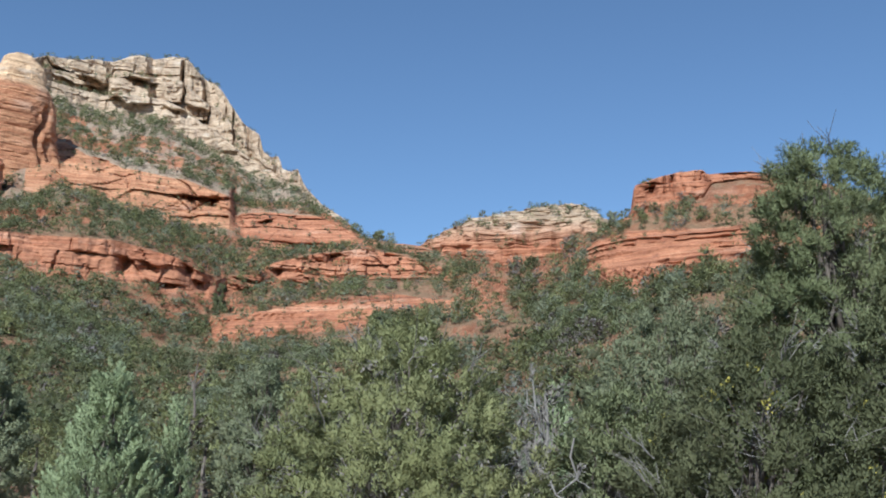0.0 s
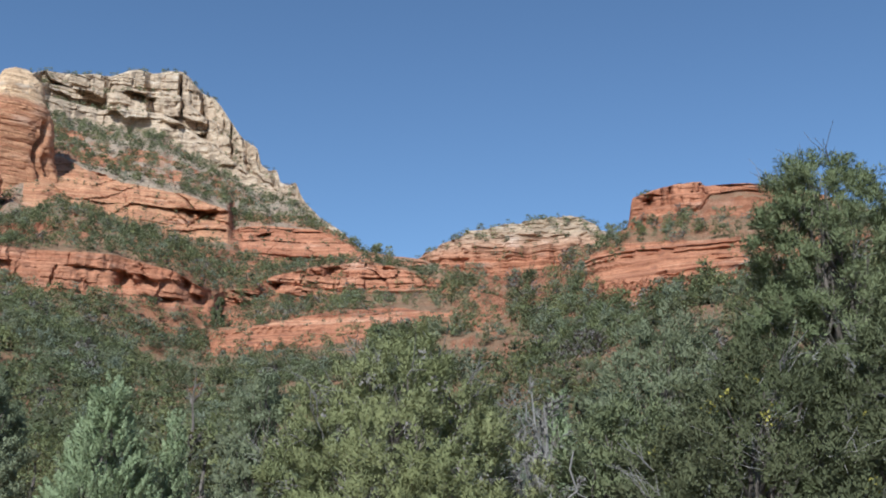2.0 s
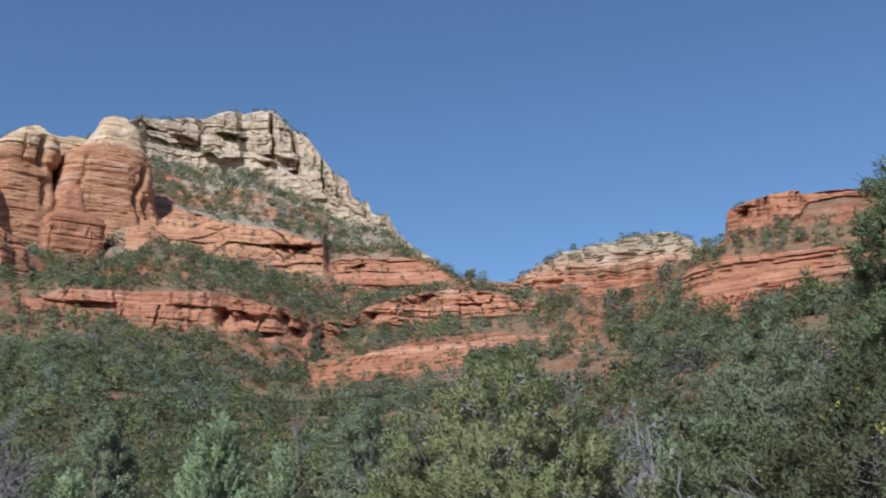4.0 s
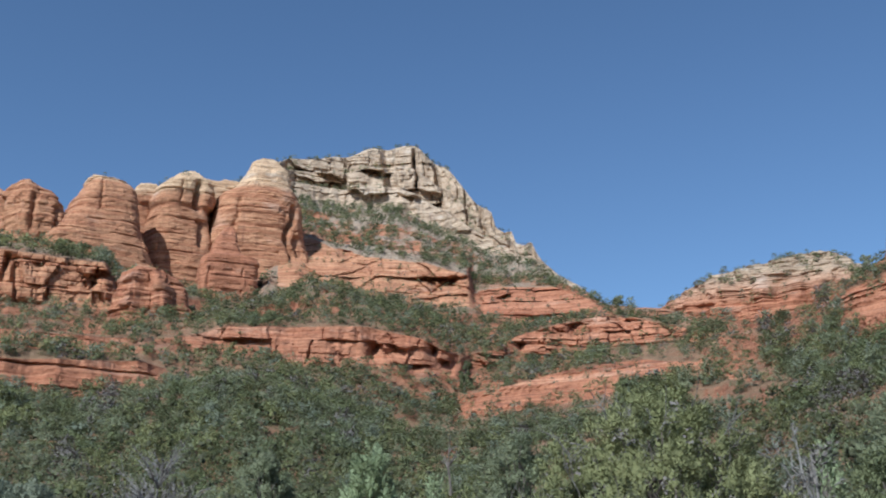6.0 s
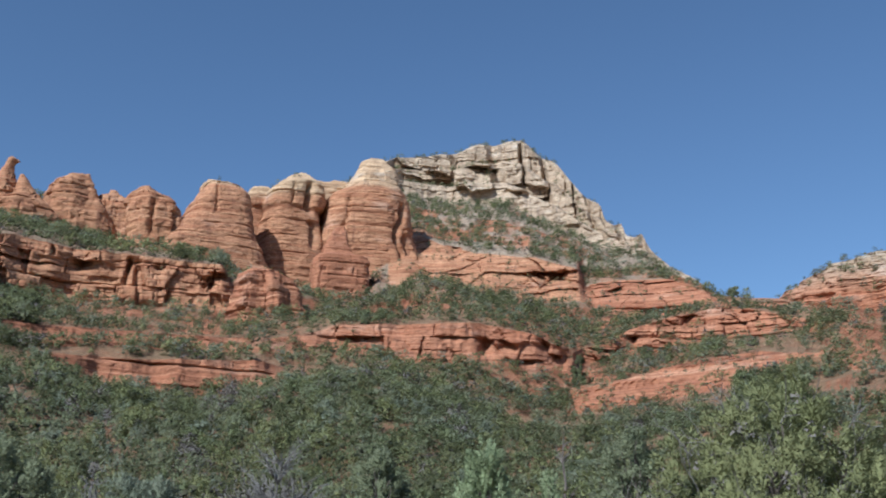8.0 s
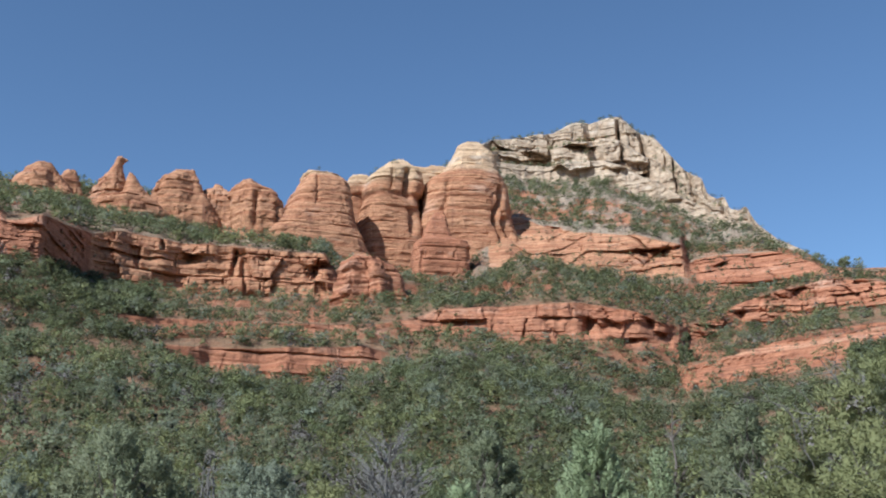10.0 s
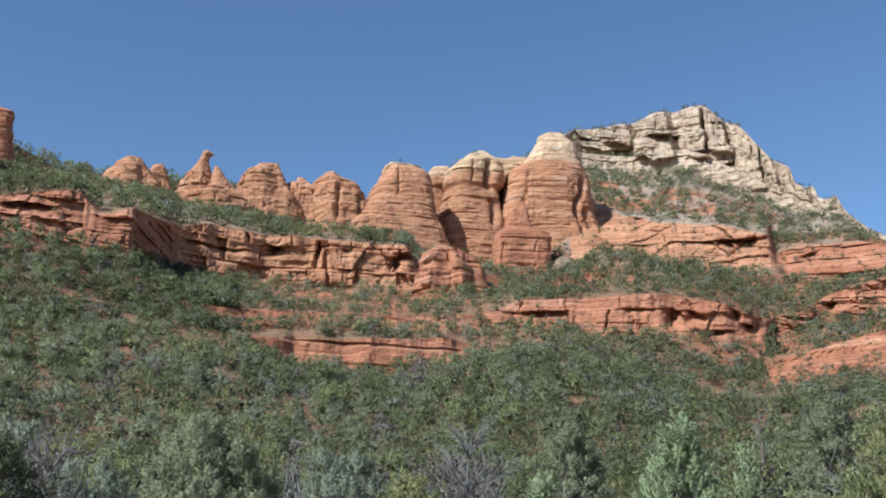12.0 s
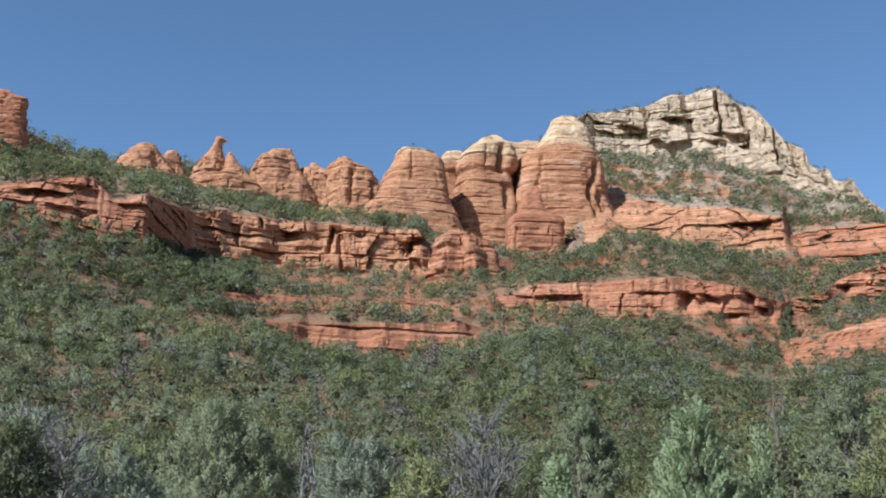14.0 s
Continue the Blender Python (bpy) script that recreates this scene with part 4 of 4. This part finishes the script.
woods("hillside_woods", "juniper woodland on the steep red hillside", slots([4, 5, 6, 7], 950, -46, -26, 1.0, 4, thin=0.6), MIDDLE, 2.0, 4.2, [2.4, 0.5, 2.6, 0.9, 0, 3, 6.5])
woods("mesa_woods", "pinyon and juniper woodland below the mesa", slots([4, 5, 6, 7, 8], 270, 18.5, 46, 1.0, 5, flat=0.4, thin=0.45), MIDDLE, 2.2, 4.6, [3, 2, 3, 0.9, 0, 4, 3])
woods("bench_woods", "scattered juniper on the benches between ledges", slots([4, 5, 6], 560, -26, 10.5, 1.0, 6, thin=0.15), FAR, 1.8, 3.8, [4, 1.2, 3, 0.5, 0, 3, 3])
woods("terrace_woods", "juniper and scrub on the terrace above the cliff", slots([7], 1200, -30, 20, 1.3, 8, thin=0.3), FAR, 1.6, 3.8, [3, 1.2, 3, 0.7, 0, 4, 5])
woods("ridge_woods", "juniper and pinyon on the ridge behind the cliff", slots([9, 10], 1300, -46, -14, 1.0, 9, thin=0.5), FAR, 2.6, 5.2, [2.5, 1, 2, 0.7, 0, 4, 6])
woods("talus_scrub", "dark scrub and juniper on the talus slope", slots([9], 1250, -14, 12, 1.2, 10, flat=0.45, thin=0.1), FAR, 1.8, 4.0, [2, 0.8, 3, 0.4, 0, 5, 6])
woods("summit_scrub", "scrub rooted on summit ledges and crest", slots([10, 11], 520, -14, 13, 1.0, 12, flat=0.62, faces=True, far=545, thin=0.1), FAR, 1.2, 2.8, [3, 1, 3, 0.5, 0, 4, 3])
woods("mesa_scrub", "low scrub along the mesa ledges", slots([8, 9, 10, 11], 260, 13, 46, 1.0, 13, flat=0.6, faces=True, far=260, thin=0.1), FAR, 1.2, 3.0, [3, 1, 4, 0.7, 0, 3, 3])
woods("cliff_scrub", "low scrub clinging to ledges and rims", slots([4, 6, 8], 420, -46, 16, 1.0, 14, flat=0.7, faces=True, thin=0.1), SHRUB, 0.8, 2.0, [3, 1, 4, 1, 0, 2, 3])
woods("hill_scrub", "scrub dotted over the far cream hill", ledges("far_hill", 420, 0.3, 122), FAR, 1.6, 4.0, [3, 1, 3, 0.5, 0, 4, 3])
woods("tower_scrub", "scrub growing on the tops of the sandstone towers", np.concatenate([ledges("rear_tower", 12, 0.6, 143), ledges("broad_tower", 6, 0.6, 133), ledges("rear_ridge", 40, 0.5, 149)]), FAR, 1.0, 2.0, [3, 1, 3, 0, 0, 4, 3])
woods("slab_scrub", "low green scrub in rows on the striped slab", slots([4, 5, 6], 300, 2.5, 18, 1.0, 15, flat=0.5, faces=True, thin=0.25), FAR, 1.4, 3.2, [3, 1, 4, 0.6, 0, 3, 3])
woods("mesa_bench_scrub", "rounded grey-green bushes on the mesa bench", slots([9], 210, 22.5, 38, 1.0, 16, flat=0.4, faces=True, thin=0.3), MIDDLE, 1.2, 2.8, [3, 1.5, 4, 0.8, 0, 2, 3])
woods("ridge_slope_woods", "pinyon and scrub oak thick on the slope beside the mesa", slots([4, 5, 6, 7, 8, 9], 80, 15, 24.6, 1.2, 17, flat=0.2, thin=0.3, near=165), MIDDLE, 2.2, 4.6, [3, 1.5, 4, 1.2, 0, 4, 3])
woods("upper_terrace_woods", "thick juniper below the red cliffs", slots([7], 480, -11, 7, 1.0, 18, thin=0.6), FAR, 1.8, 3.8, [3, 1.4, 3, 0.5, 0, 3, 5])
woods("slope_woods", "open juniper woodland below the red ledges", slots([3], 380, 11, 44, 1.3, 19, near=150, thin=0.25), MIDDLE, 2.4, 4.8, [3, 2, 3, 0.8, 0, 3, 3])


def tube(path, radii, sides=7):
    """A tapered limb along a path."""
    path, base = np.asarray(path, float), []
    for k, (p, r) in enumerate(zip(path, radii)):
        d = path[min(k + 1, len(path) - 1)] - path[max(k - 1, 0)]
        d = d / (np.linalg.norm(d) + 1e-9)
        a = np.cross(d, (0.3, 0.9, 0.2))
        a /= np.linalg.norm(a) + 1e-9
        c = np.cross(d, a)
        turn = np.arange(sides) * 2 * np.pi / sides
        base.append(p + r * (np.cos(turn)[:, None] * a + np.sin(turn)[:, None] * c))
    ids = np.arange(len(path) * sides).reshape(-1, sides)
    nxt = np.roll(ids, -1, 1)
    return np.concatenate(base), np.stack([ids[:-1], nxt[:-1], nxt[1:], ids[1:]], -1).reshape(-1, 4)


def limb_path(a, c, sag, n=6):
    t = np.linspace(0, 1, n)[:, None]
    p = np.asarray(a) * (1 - t) + np.asarray(c) * t
    p = p + sag * np.sin(np.pi * t) * np.array([0, 0, 1.0])
    return p + rng.normal(size=(n, 3)) * 0.035 * np.linalg.norm(np.asarray(c) - a) * np.sin(np.pi * t)


def joined(pieces):
    verts, quads, base = [], [], 0
    for v, q in pieces:
        verts.append(v)
        quads.append(q + base)
        base += len(v)
    return np.concatenate(verts), np.concatenate(quads)


# How wide a crown is, from its foot to its top.
PROFILES = {"round": [(0, 0.75), (0.3, 1.0), (0.6, 0.92), (0.8, 0.68), (1, 0.3)], "cone": [(0, 1.0), (0.3, 0.85), (0.6, 0.5), (0.85, 0.2), (1, 0.04)],
            "pine": [(0, 0.7), (0.2, 1.0), (0.42, 0.95), (0.6, 0.7), (0.75, 0.56), (0.92, 0.5), (1, 0.3)], "tall": [(0, 0.8), (0.3, 1.0), (0.7, 0.7), (1, 0.15)]}


def masses(form, n, height, width):
    """Centres and radii of the masses of a near crown."""
    t = 0.07 + 0.9 * (np.arange(n) + rng.random(n)) / n
    share, half = np.array(PROFILES[form]).T
    half = np.interp(t, share, half) * width / 2
    turn = np.arange(n) * 2.4 + rng.normal(size=n) * 0.4
    rad = (0.3 * half + 0.05 * width) * rng.uniform(0.75, 1.25, n)
    away = np.maximum(half - rad, 0.05) * rng.uniform(0.55, 1.1, n) ** 0.5
    return np.stack([away * np.cos(turn), away * np.sin(turn), np.maximum(t * height - 0.4 * rad, rad * 0.6)], 1), rad


def sprays(at, axis, size, per, length, width, fat, middle, crisp=0.85, along=0.6):
    """Tapered sprays of fine foliage, each round its own axis."""
    n, m = len(at), len(at) * per
    k = np.repeat(np.arange(n), per)
    f, ax, s = rng.random(m), axis[k], size[k]
    away = unit(m)
    away -= ax * (away * ax).sum(1, keepdims=True)
    away /= np.linalg.norm(away, axis=1, keepdims=True) + 1e-9
    reach = s * fat * np.sin(np.pi * (0.15 + 0.83 * f)) * rng.random(m) ** 0.35
    foot = at[k] + ax * (s * (f - 0.3))[:, None] + away * reach[:, None]
    d = ax * along + away * 0.5 + unit(m) * (0.7 - 0.5 * along)
    d /= np.linalg.norm(d, axis=1, keepdims=True)
    far = at[k] - middle
    far /= np.linalg.norm(far, axis=1, keepdims=True) + 1e-9
    out = away * crisp + ax * 0.5 + far * 0.4
    out /= np.linalg.norm(out, axis=1, keepdims=True)
    side = np.cross(d, out)
    side /= np.linalg.norm(side, axis=1, keepdims=True) + 1e-9
    size = (length * rng.uniform(0.7, 1.35, m))[:, None]
    v = np.stack([foot + side * width, foot + d * size, foot - side * width], 1).reshape(-1, 3)
    return v, np.arange(m * 3).reshape(-1, 3), np.repeat(out, 3, 0)


def anchors(c, rad, n, lift, spread, clump=0, near=0.2):
    """Where sprays root on the masses, mostly on the outside of the crown, and which way they grow."""
    pick = rng.choice(len(rad), n * 4, p=rad ** 1.5 / (rad ** 1.5).sum())
    way = unit(n * 4)
    way[:, 2] = 0.55 * way[:, 2] + 0.45 * np.abs(way[:, 2])
    at = c[pick] + way * (rad[pick] * rng.uniform(0.7, 1.05, n * 4))[:, None]
    buried = (np.linalg.norm(at[:, None] - c[None], axis=2) < 0.7 * rad[None]).sum(1) > 0
    keep = (~buried | (rng.random(n * 4) < 0.12)) & (at[:, 2] > 0.1)
    n = n if not clump else n // clump
    at, way = at[keep][:n], way[keep][:n]
    if clump:
        off = unit(len(at) * clump) * (near * rng.random(len(at) * clump) ** 0.5)[:, None] * np.array([1, 1, 0.7])
        at, way = np.repeat(at, clump, 0) + off, np.repeat(way, clump, 0) + off / near * 0.7
    axis = way * spread + unit(len(at)) * 0.25 + np.array([0, 0, lift])
    return at, axis / np.linalg.norm(axis, axis=1, keepdims=True)


def near_tree(name, label, at, height, width, form, leaf, count, bark=BARK, per=50, size=0.33, fat=0.36, length=0.065, slim=0.014, lift=0.75, spread=0.55, n_lobes=40, extra=None, bare=0, category="tree", clump=4, near=0.18, along=0.6):
    """A tree of its own: trunk, limbs and a crown of fine sprays."""
    thing = new(name)
    thing.location = at
    tagged(thing, label, category)
    c, rad = masses(form, n_lobes, height - 0.4 * size, width)
    top = np.array([rng.normal() * 0.1, rng.normal() * 0.1, height * 0.86])
    stem = limb_path((0, 0, -0.3), top, 0, 9)
    thick = 0.018 * height + 0.03
    v, q = tube(stem, np.linspace(thick, thick * 0.15, 9), 9)
    part("trunk", v, q, bark, thing)
    for centre in c:
        k = int(np.clip((centre[2] / height * 8) * 0.7, 0, 7))
        v, q = tube(limb_path(stem[k], centre, 0.05 * height * rng.random()), np.linspace(thick * 0.35, 0.01, 6), 5)
        part("limb", v, q, bark, thing)
    pieces = []
    for _ in range(bare):
        k = rng.integers(len(c))
        d = unit(1)[0] * np.array([1, 1, 0.6]) + np.array([0, 0, 0.45])
        a = c[k] + d * rad[k] * 0.6
        tip = a + d * rad[k] * rng.uniform(0.4, 0.85)
        pieces.append(tube(limb_path(a, tip, 0.02), np.linspace(0.011, 0.004, 6), 4))
        for _ in range(4):
            e = a + (tip - a) * rng.uniform(0.2, 0.8)
            pieces.append(tube(limb_path(e, e + (d + unit(1)[0]) * rad[k] * rng.uniform(0.2, 0.55), 0.01, 4), np.linspace(0.006, 0.003, 4), 4))
    if pieces:
        v, q = joined(pieces)
        tagged(part("twig_tangle", v, q, DEADWOOD, thing, "bare grey dead twigs"), kind="stuff")
    middle = np.array([0, 0, 0.42 * height])
    root, axis = anchors(c, rad, count, lift, spread, 0 if form == "cone" else clump, near)
    v, t, out = sprays(root, axis, size * rng.uniform(0.6, 1.3, len(root)), per, length, slim, fat, middle, 1.6 if form == "cone" else 0.85, 0.8 if form == "cone" else along)
    part("crown", v, t, leaf, thing, normals=out)
    if extra:
        root, axis = anchors(c, rad, extra[1], lift, spread)
        v, t, out = sprays(root, axis, 0.25 * rng.uniform(0.6, 1.2, len(root)), 16, 0.045, 0.022, 0.5, middle)
        part("dry_foliage" if extra[0] is DRY else "yellow_foliage", v, t, extra[0], thing, normals=out)
    return thing


def part(name, verts, faces, mat, parent, label="", normals=None):
    ob = new(name, quick_mesh(name, verts, faces, [mat], normals=normals))
    ob.parent = parent
    if label:
        tagged(ob, label)
    return ob


def bare_tree(name, label, at, height, width, wood, branches, seed=1):
    """A dead tree: a trunk, limbs and many forking twigs."""
    thing = new(name)
    thing.location = at
    tagged(thing, label, "dead tree")
    stem = limb_path((0, 0, -0.3), (0.1, 0.05, height), 0, 12)
    v, q = tube(stem, np.linspace(0.022 * height, 0.01, 12), 8)
    part("trunk", v, q, wood, thing)
    twigs = []
    for _ in range(branches):
        k = rng.integers(3, 11)
        turn = rng.uniform(0, 2 * np.pi)
        reach = width * 0.5 * rng.uniform(0.5, 1.0) * (1.15 - k / 14)
        end = stem[k] + np.array([math.cos(turn) * reach, math.sin(turn) * reach, reach * rng.uniform(0.6, 1.5)])
        line = limb_path(stem[k], end, 0.04, 7)
        v, q = tube(line, np.linspace(0.0065 * height, 0.006, 7), 5)
        part("limb", v, q, wood, thing)
        for _ in range(9):
            a = line[rng.integers(2, 7)]
            d = unit(1)[0] * 0.8 + (end - stem[k]) / (reach + 0.1) * 0.7
            twigs.append(tube(limb_path(a, a + d * reach * rng.uniform(0.2, 0.5), 0.02, 4), np.linspace(0.011, 0.004, 4), 4))
    v, q = joined(twigs)
    tagged(part("twig_tangle", v, q, wood, thing), kind="stuff")
    return thing


def place(bearing, distance):
    """A spot on the ground at that bearing and distance."""
    col = int(np.argmin(np.abs(BEARING - bearing)))
    r = np.hypot(LAND[:, col, 0], LAND[:, col, 1])
    z = float(np.interp(distance, np.maximum.accumulate(r), LAND[:, col, 2]))
    a = math.radians(bearing)
    return (distance * math.sin(a), distance * math.cos(a), z)


near_tree("pinyon_pine", "tall dark green pinyon pine with an open crown", place(35.2, 19), 7.95, 4.9, "pine", PINYON, 4400, per=50, size=0.22, fat=0.45, length=0.085, slim=0.0095, lift=0.6, spread=0.8, n_lobes=130, bare=60, category="pine", clump=6, near=0.24, along=0.45)
near_tree("juniper", "bright green juniper beside the pinyon pine", place(26.8, 21), 5.7, 4.0, "round", OAK, 1500, n_lobes=48)
near_tree("juniper", "broad yellow-green juniper with grey dead twigs", place(12.6, 16), 4.1, 5.0, "round", JUNIPER, 3900, per=46, size=0.19, fat=0.45, length=0.055, slim=0.009, n_lobes=80, bare=120, extra=(DRY, 130), clump=4, near=0.15)
# The DARK leaf colour carries the shade on this thicket.
near_tree("thicket", "green thicket toned dark for shade with a few yellow leaves", place(31.5, 14.5), 3.8, 4.0, "round", DARK, 1900, per=50, size=0.24, fat=0.42, length=0.055, slim=0.011, n_lobes=44, extra=(YELLOW, 46), bare=90, category="bush")
near_tree("thicket", "shaded green thicket with grey bare twigs", place(24.6, 16.5), 3.3, 3.4, "round", PINYON, 1000, size=0.27, fat=0.4, slim=0.012, n_lobes=36, bare=40, category="bush")
near_tree("thicket", "green thicket toned dark for shade under the pine", place(38.5, 15), 4.4, 3.4, "round", DARK, 1300, size=0.25, fat=0.42, slim=0.012, n_lobes=36, bare=60, category="bush")
near_tree("juniper", "tall olive juniper behind the pinyon pine", place(38.4, 24), 7.7, 3.4, "round", JUNIPER, 1100, n_lobes=50, bare=30)
near_tree("dry_bush", "grey leafless bush between junipers", place(19.6, 18), 4.0, 1.9, "round", DRY, 40, bark=DEADWOOD, bare=190, n_lobes=34, category="bush")
near_tree("cypress", "slim silvery cypress behind the leafless bush", place(20.9, 23), 4.5, 1.7, "cone", SILVER, 420, size=0.4, fat=0.18, lift=0.8, category="cypress")
near_tree("cypress", "large conical blue-green cypress in the valley", place(-2.4, 27), 4.75, 4.2, "cone", SILVER, 1000, per=100, size=0.44, fat=0.21, length=0.065, slim=0.0135, lift=0.85, spread=0.75, n_lobes=96, category="cypress")
near_tree("cypress", "small blue-green cypress beside the larger one", place(1.0, 29), 4.2, 1.9, "cone", SILVER, 520, size=0.42, fat=0.18, lift=0.85, n_lobes=48, category="cypress")
near_tree("juniper", "dark green juniper with a rounded crown", place(5.2, 30), 5.3, 2.9, "round", OAK, 850, slim=0.018)
near_tree("juniper", "light green juniper on the valley floor", place(-26.8, 26), 4.2, 4.0, "round", OAK, 1250, size=0.36, fat=0.3, slim=0.015, n_lobes=60)
near_tree("juniper", "round dark green juniper in the woods", place(-7.8, 34), 5.1, 2.7, "round", OAK, 750, slim=0.019)
near_tree("cypress", "pale grey-green cypress bush", place(-33.0, 22), 3.0, 3.2, "round", CYPRESS, 800, slim=0.014, bare=50, category="cypress")
near_tree("juniper", "pale green juniper with upswept sprays", place(-19.7, 28), 3.7, 3.2, "round", CYPRESS, 850, size=0.36, fat=0.3, slim=0.016)
near_tree("juniper", "yellowish juniper beside the bare tree", place(-16.6, 27), 3.2, 2.6, "round", JUNIPER, 650, size=0.36, fat=0.3, slim=0.016)
near_tree("cypress", "silvery cypress with a broken top", place(-9.4, 26), 3.3, 2.4, "cone", SILVER, 600, size=0.42, fat=0.18, slim=0.015, lift=0.85, category="cypress")
near_tree("dry_bush", "pinkish brown leafless bush in the woods", place(-22.5, 31), 4.1, 1.7, "round", DRY, 60, bark=DEADWOOD, bare=150, n_lobes=30, category="bush")
near_tree("thicket", "bush toned dark for shade beside a grey shrub", place(-37.8, 16), 2.9, 2.2, "round", DARK, 600, slim=0.012, category="bush")
near_tree("juniper", "grey-green juniper with dead grey limbs", place(-36.6, 20), 3.5, 2.8, "round", CYPRESS, 420, bark=DEADWOOD, bare=170, slim=0.012)
bare_tree("dead_tree", "bare grey weathered tree standing among junipers", place(-13.3, 29), 4.4, 2.7, DEADWOOD, 90)
bare_tree("dead_shrub", "bare grey shrub with many fine twigs", place(-34.9, 19), 2.9, 2.4, DEADWOOD, 50)
bare_tree("dead_sapling", "thin bleached dead sapling beside the juniper", place(21.5, 14.5), 2.5, 0.7, DEADWOOD, 9)
bare_tree("dead_tree", "thin reddish dead tree behind the cypresses", place(1.7, 33), 5.5, 1.3, BARK, 22)


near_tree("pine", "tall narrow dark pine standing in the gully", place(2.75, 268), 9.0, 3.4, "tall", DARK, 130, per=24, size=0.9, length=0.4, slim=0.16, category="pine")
near_tree("juniper", "lone juniper on the crest of the saddle", place(11.2, 363), 3.2, 5.2, "round", OAK, 80, per=20, size=0.8, length=0.4, slim=0.16)
near_tree("juniper", "windswept juniper at the edge of the mesa", place(24.2, 231), 3.6, 3.2, "round", OAK, 80, per=20, size=0.7, length=0.3, slim=0.1)


def small_tree(form, leaf, name, near):
    v, t, inside, out = far_crown(form, 34, 620, 0.023, 6, 0.36, 5, 0.34) if near else far_crown(form, 26, 250, 0.04, 5, 0.4, 5, 0.34)
    thing = new(name)
    stem, quads = tube(limb_path((0, 0, -0.06), (0.02, 0.01, 0.7), 0, 5), np.linspace(0.035, 0.008, 5), 6)
    part("trunk", stem, quads, BARK, thing)
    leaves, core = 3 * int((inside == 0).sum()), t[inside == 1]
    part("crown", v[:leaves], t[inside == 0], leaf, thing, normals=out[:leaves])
    tagged(part("shade_core", v[leaves:], core - leaves, INNER_SHADE, thing, normals=out[leaves:]), "solid dark core for the twigs and shade inside the crown", kind="stuff")
    return thing


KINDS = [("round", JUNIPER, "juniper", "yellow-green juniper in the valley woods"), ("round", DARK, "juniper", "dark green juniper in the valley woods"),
         ("cone", CYPRESS, "cypress", "blue-green cypress in the valley woods"), ("tall", PINYON, "pinyon_pine", "green pinyon pine in the valley woods"),
         ("round", CYPRESS, "cypress", "pale grey-green cypress in the valley woods"), ("round", DRY, "dry_bush", "grey-brown leafless bush in the valley woods")]
spots = slots([1, 2], 420, -42, 42, 1.0, 21, near=32, far=88, thin=0.55)
kept = []
for p in spots:
    if len(kept) < 280 and all((p[0] - k[0]) ** 2 + (p[1] - k[1]) ** 2 > 5.5 for k in kept):
        kept.append(p)
MODELS = {}
for p in kept:
    close = math.hypot(p[0], p[1]) < 52
    k = int(rng.choice(len(KINDS), p=[0.27, 0.22, 0.17, 0.14, 0.14, 0.06]))
    s = rng.uniform(2.4, 4.2)
    wide = s * rng.uniform(1.0, 1.5)
    m = pose(*p, 0, 0, rng.uniform(0, 360))
    if (k, close) in MODELS:
        thing = copy_thing(MODELS[k, close], m)
    else:
        form, leaf, name, label = KINDS[k]
        thing = MODELS[k, close] = tagged(small_tree(form, leaf, name, close), label, name.split("_")[0] if name != "dry_bush" else "bush", "trees of the valley woods")
    thing.matrix_basis = m @ Matrix.Diagonal((wide, wide, s, 1))
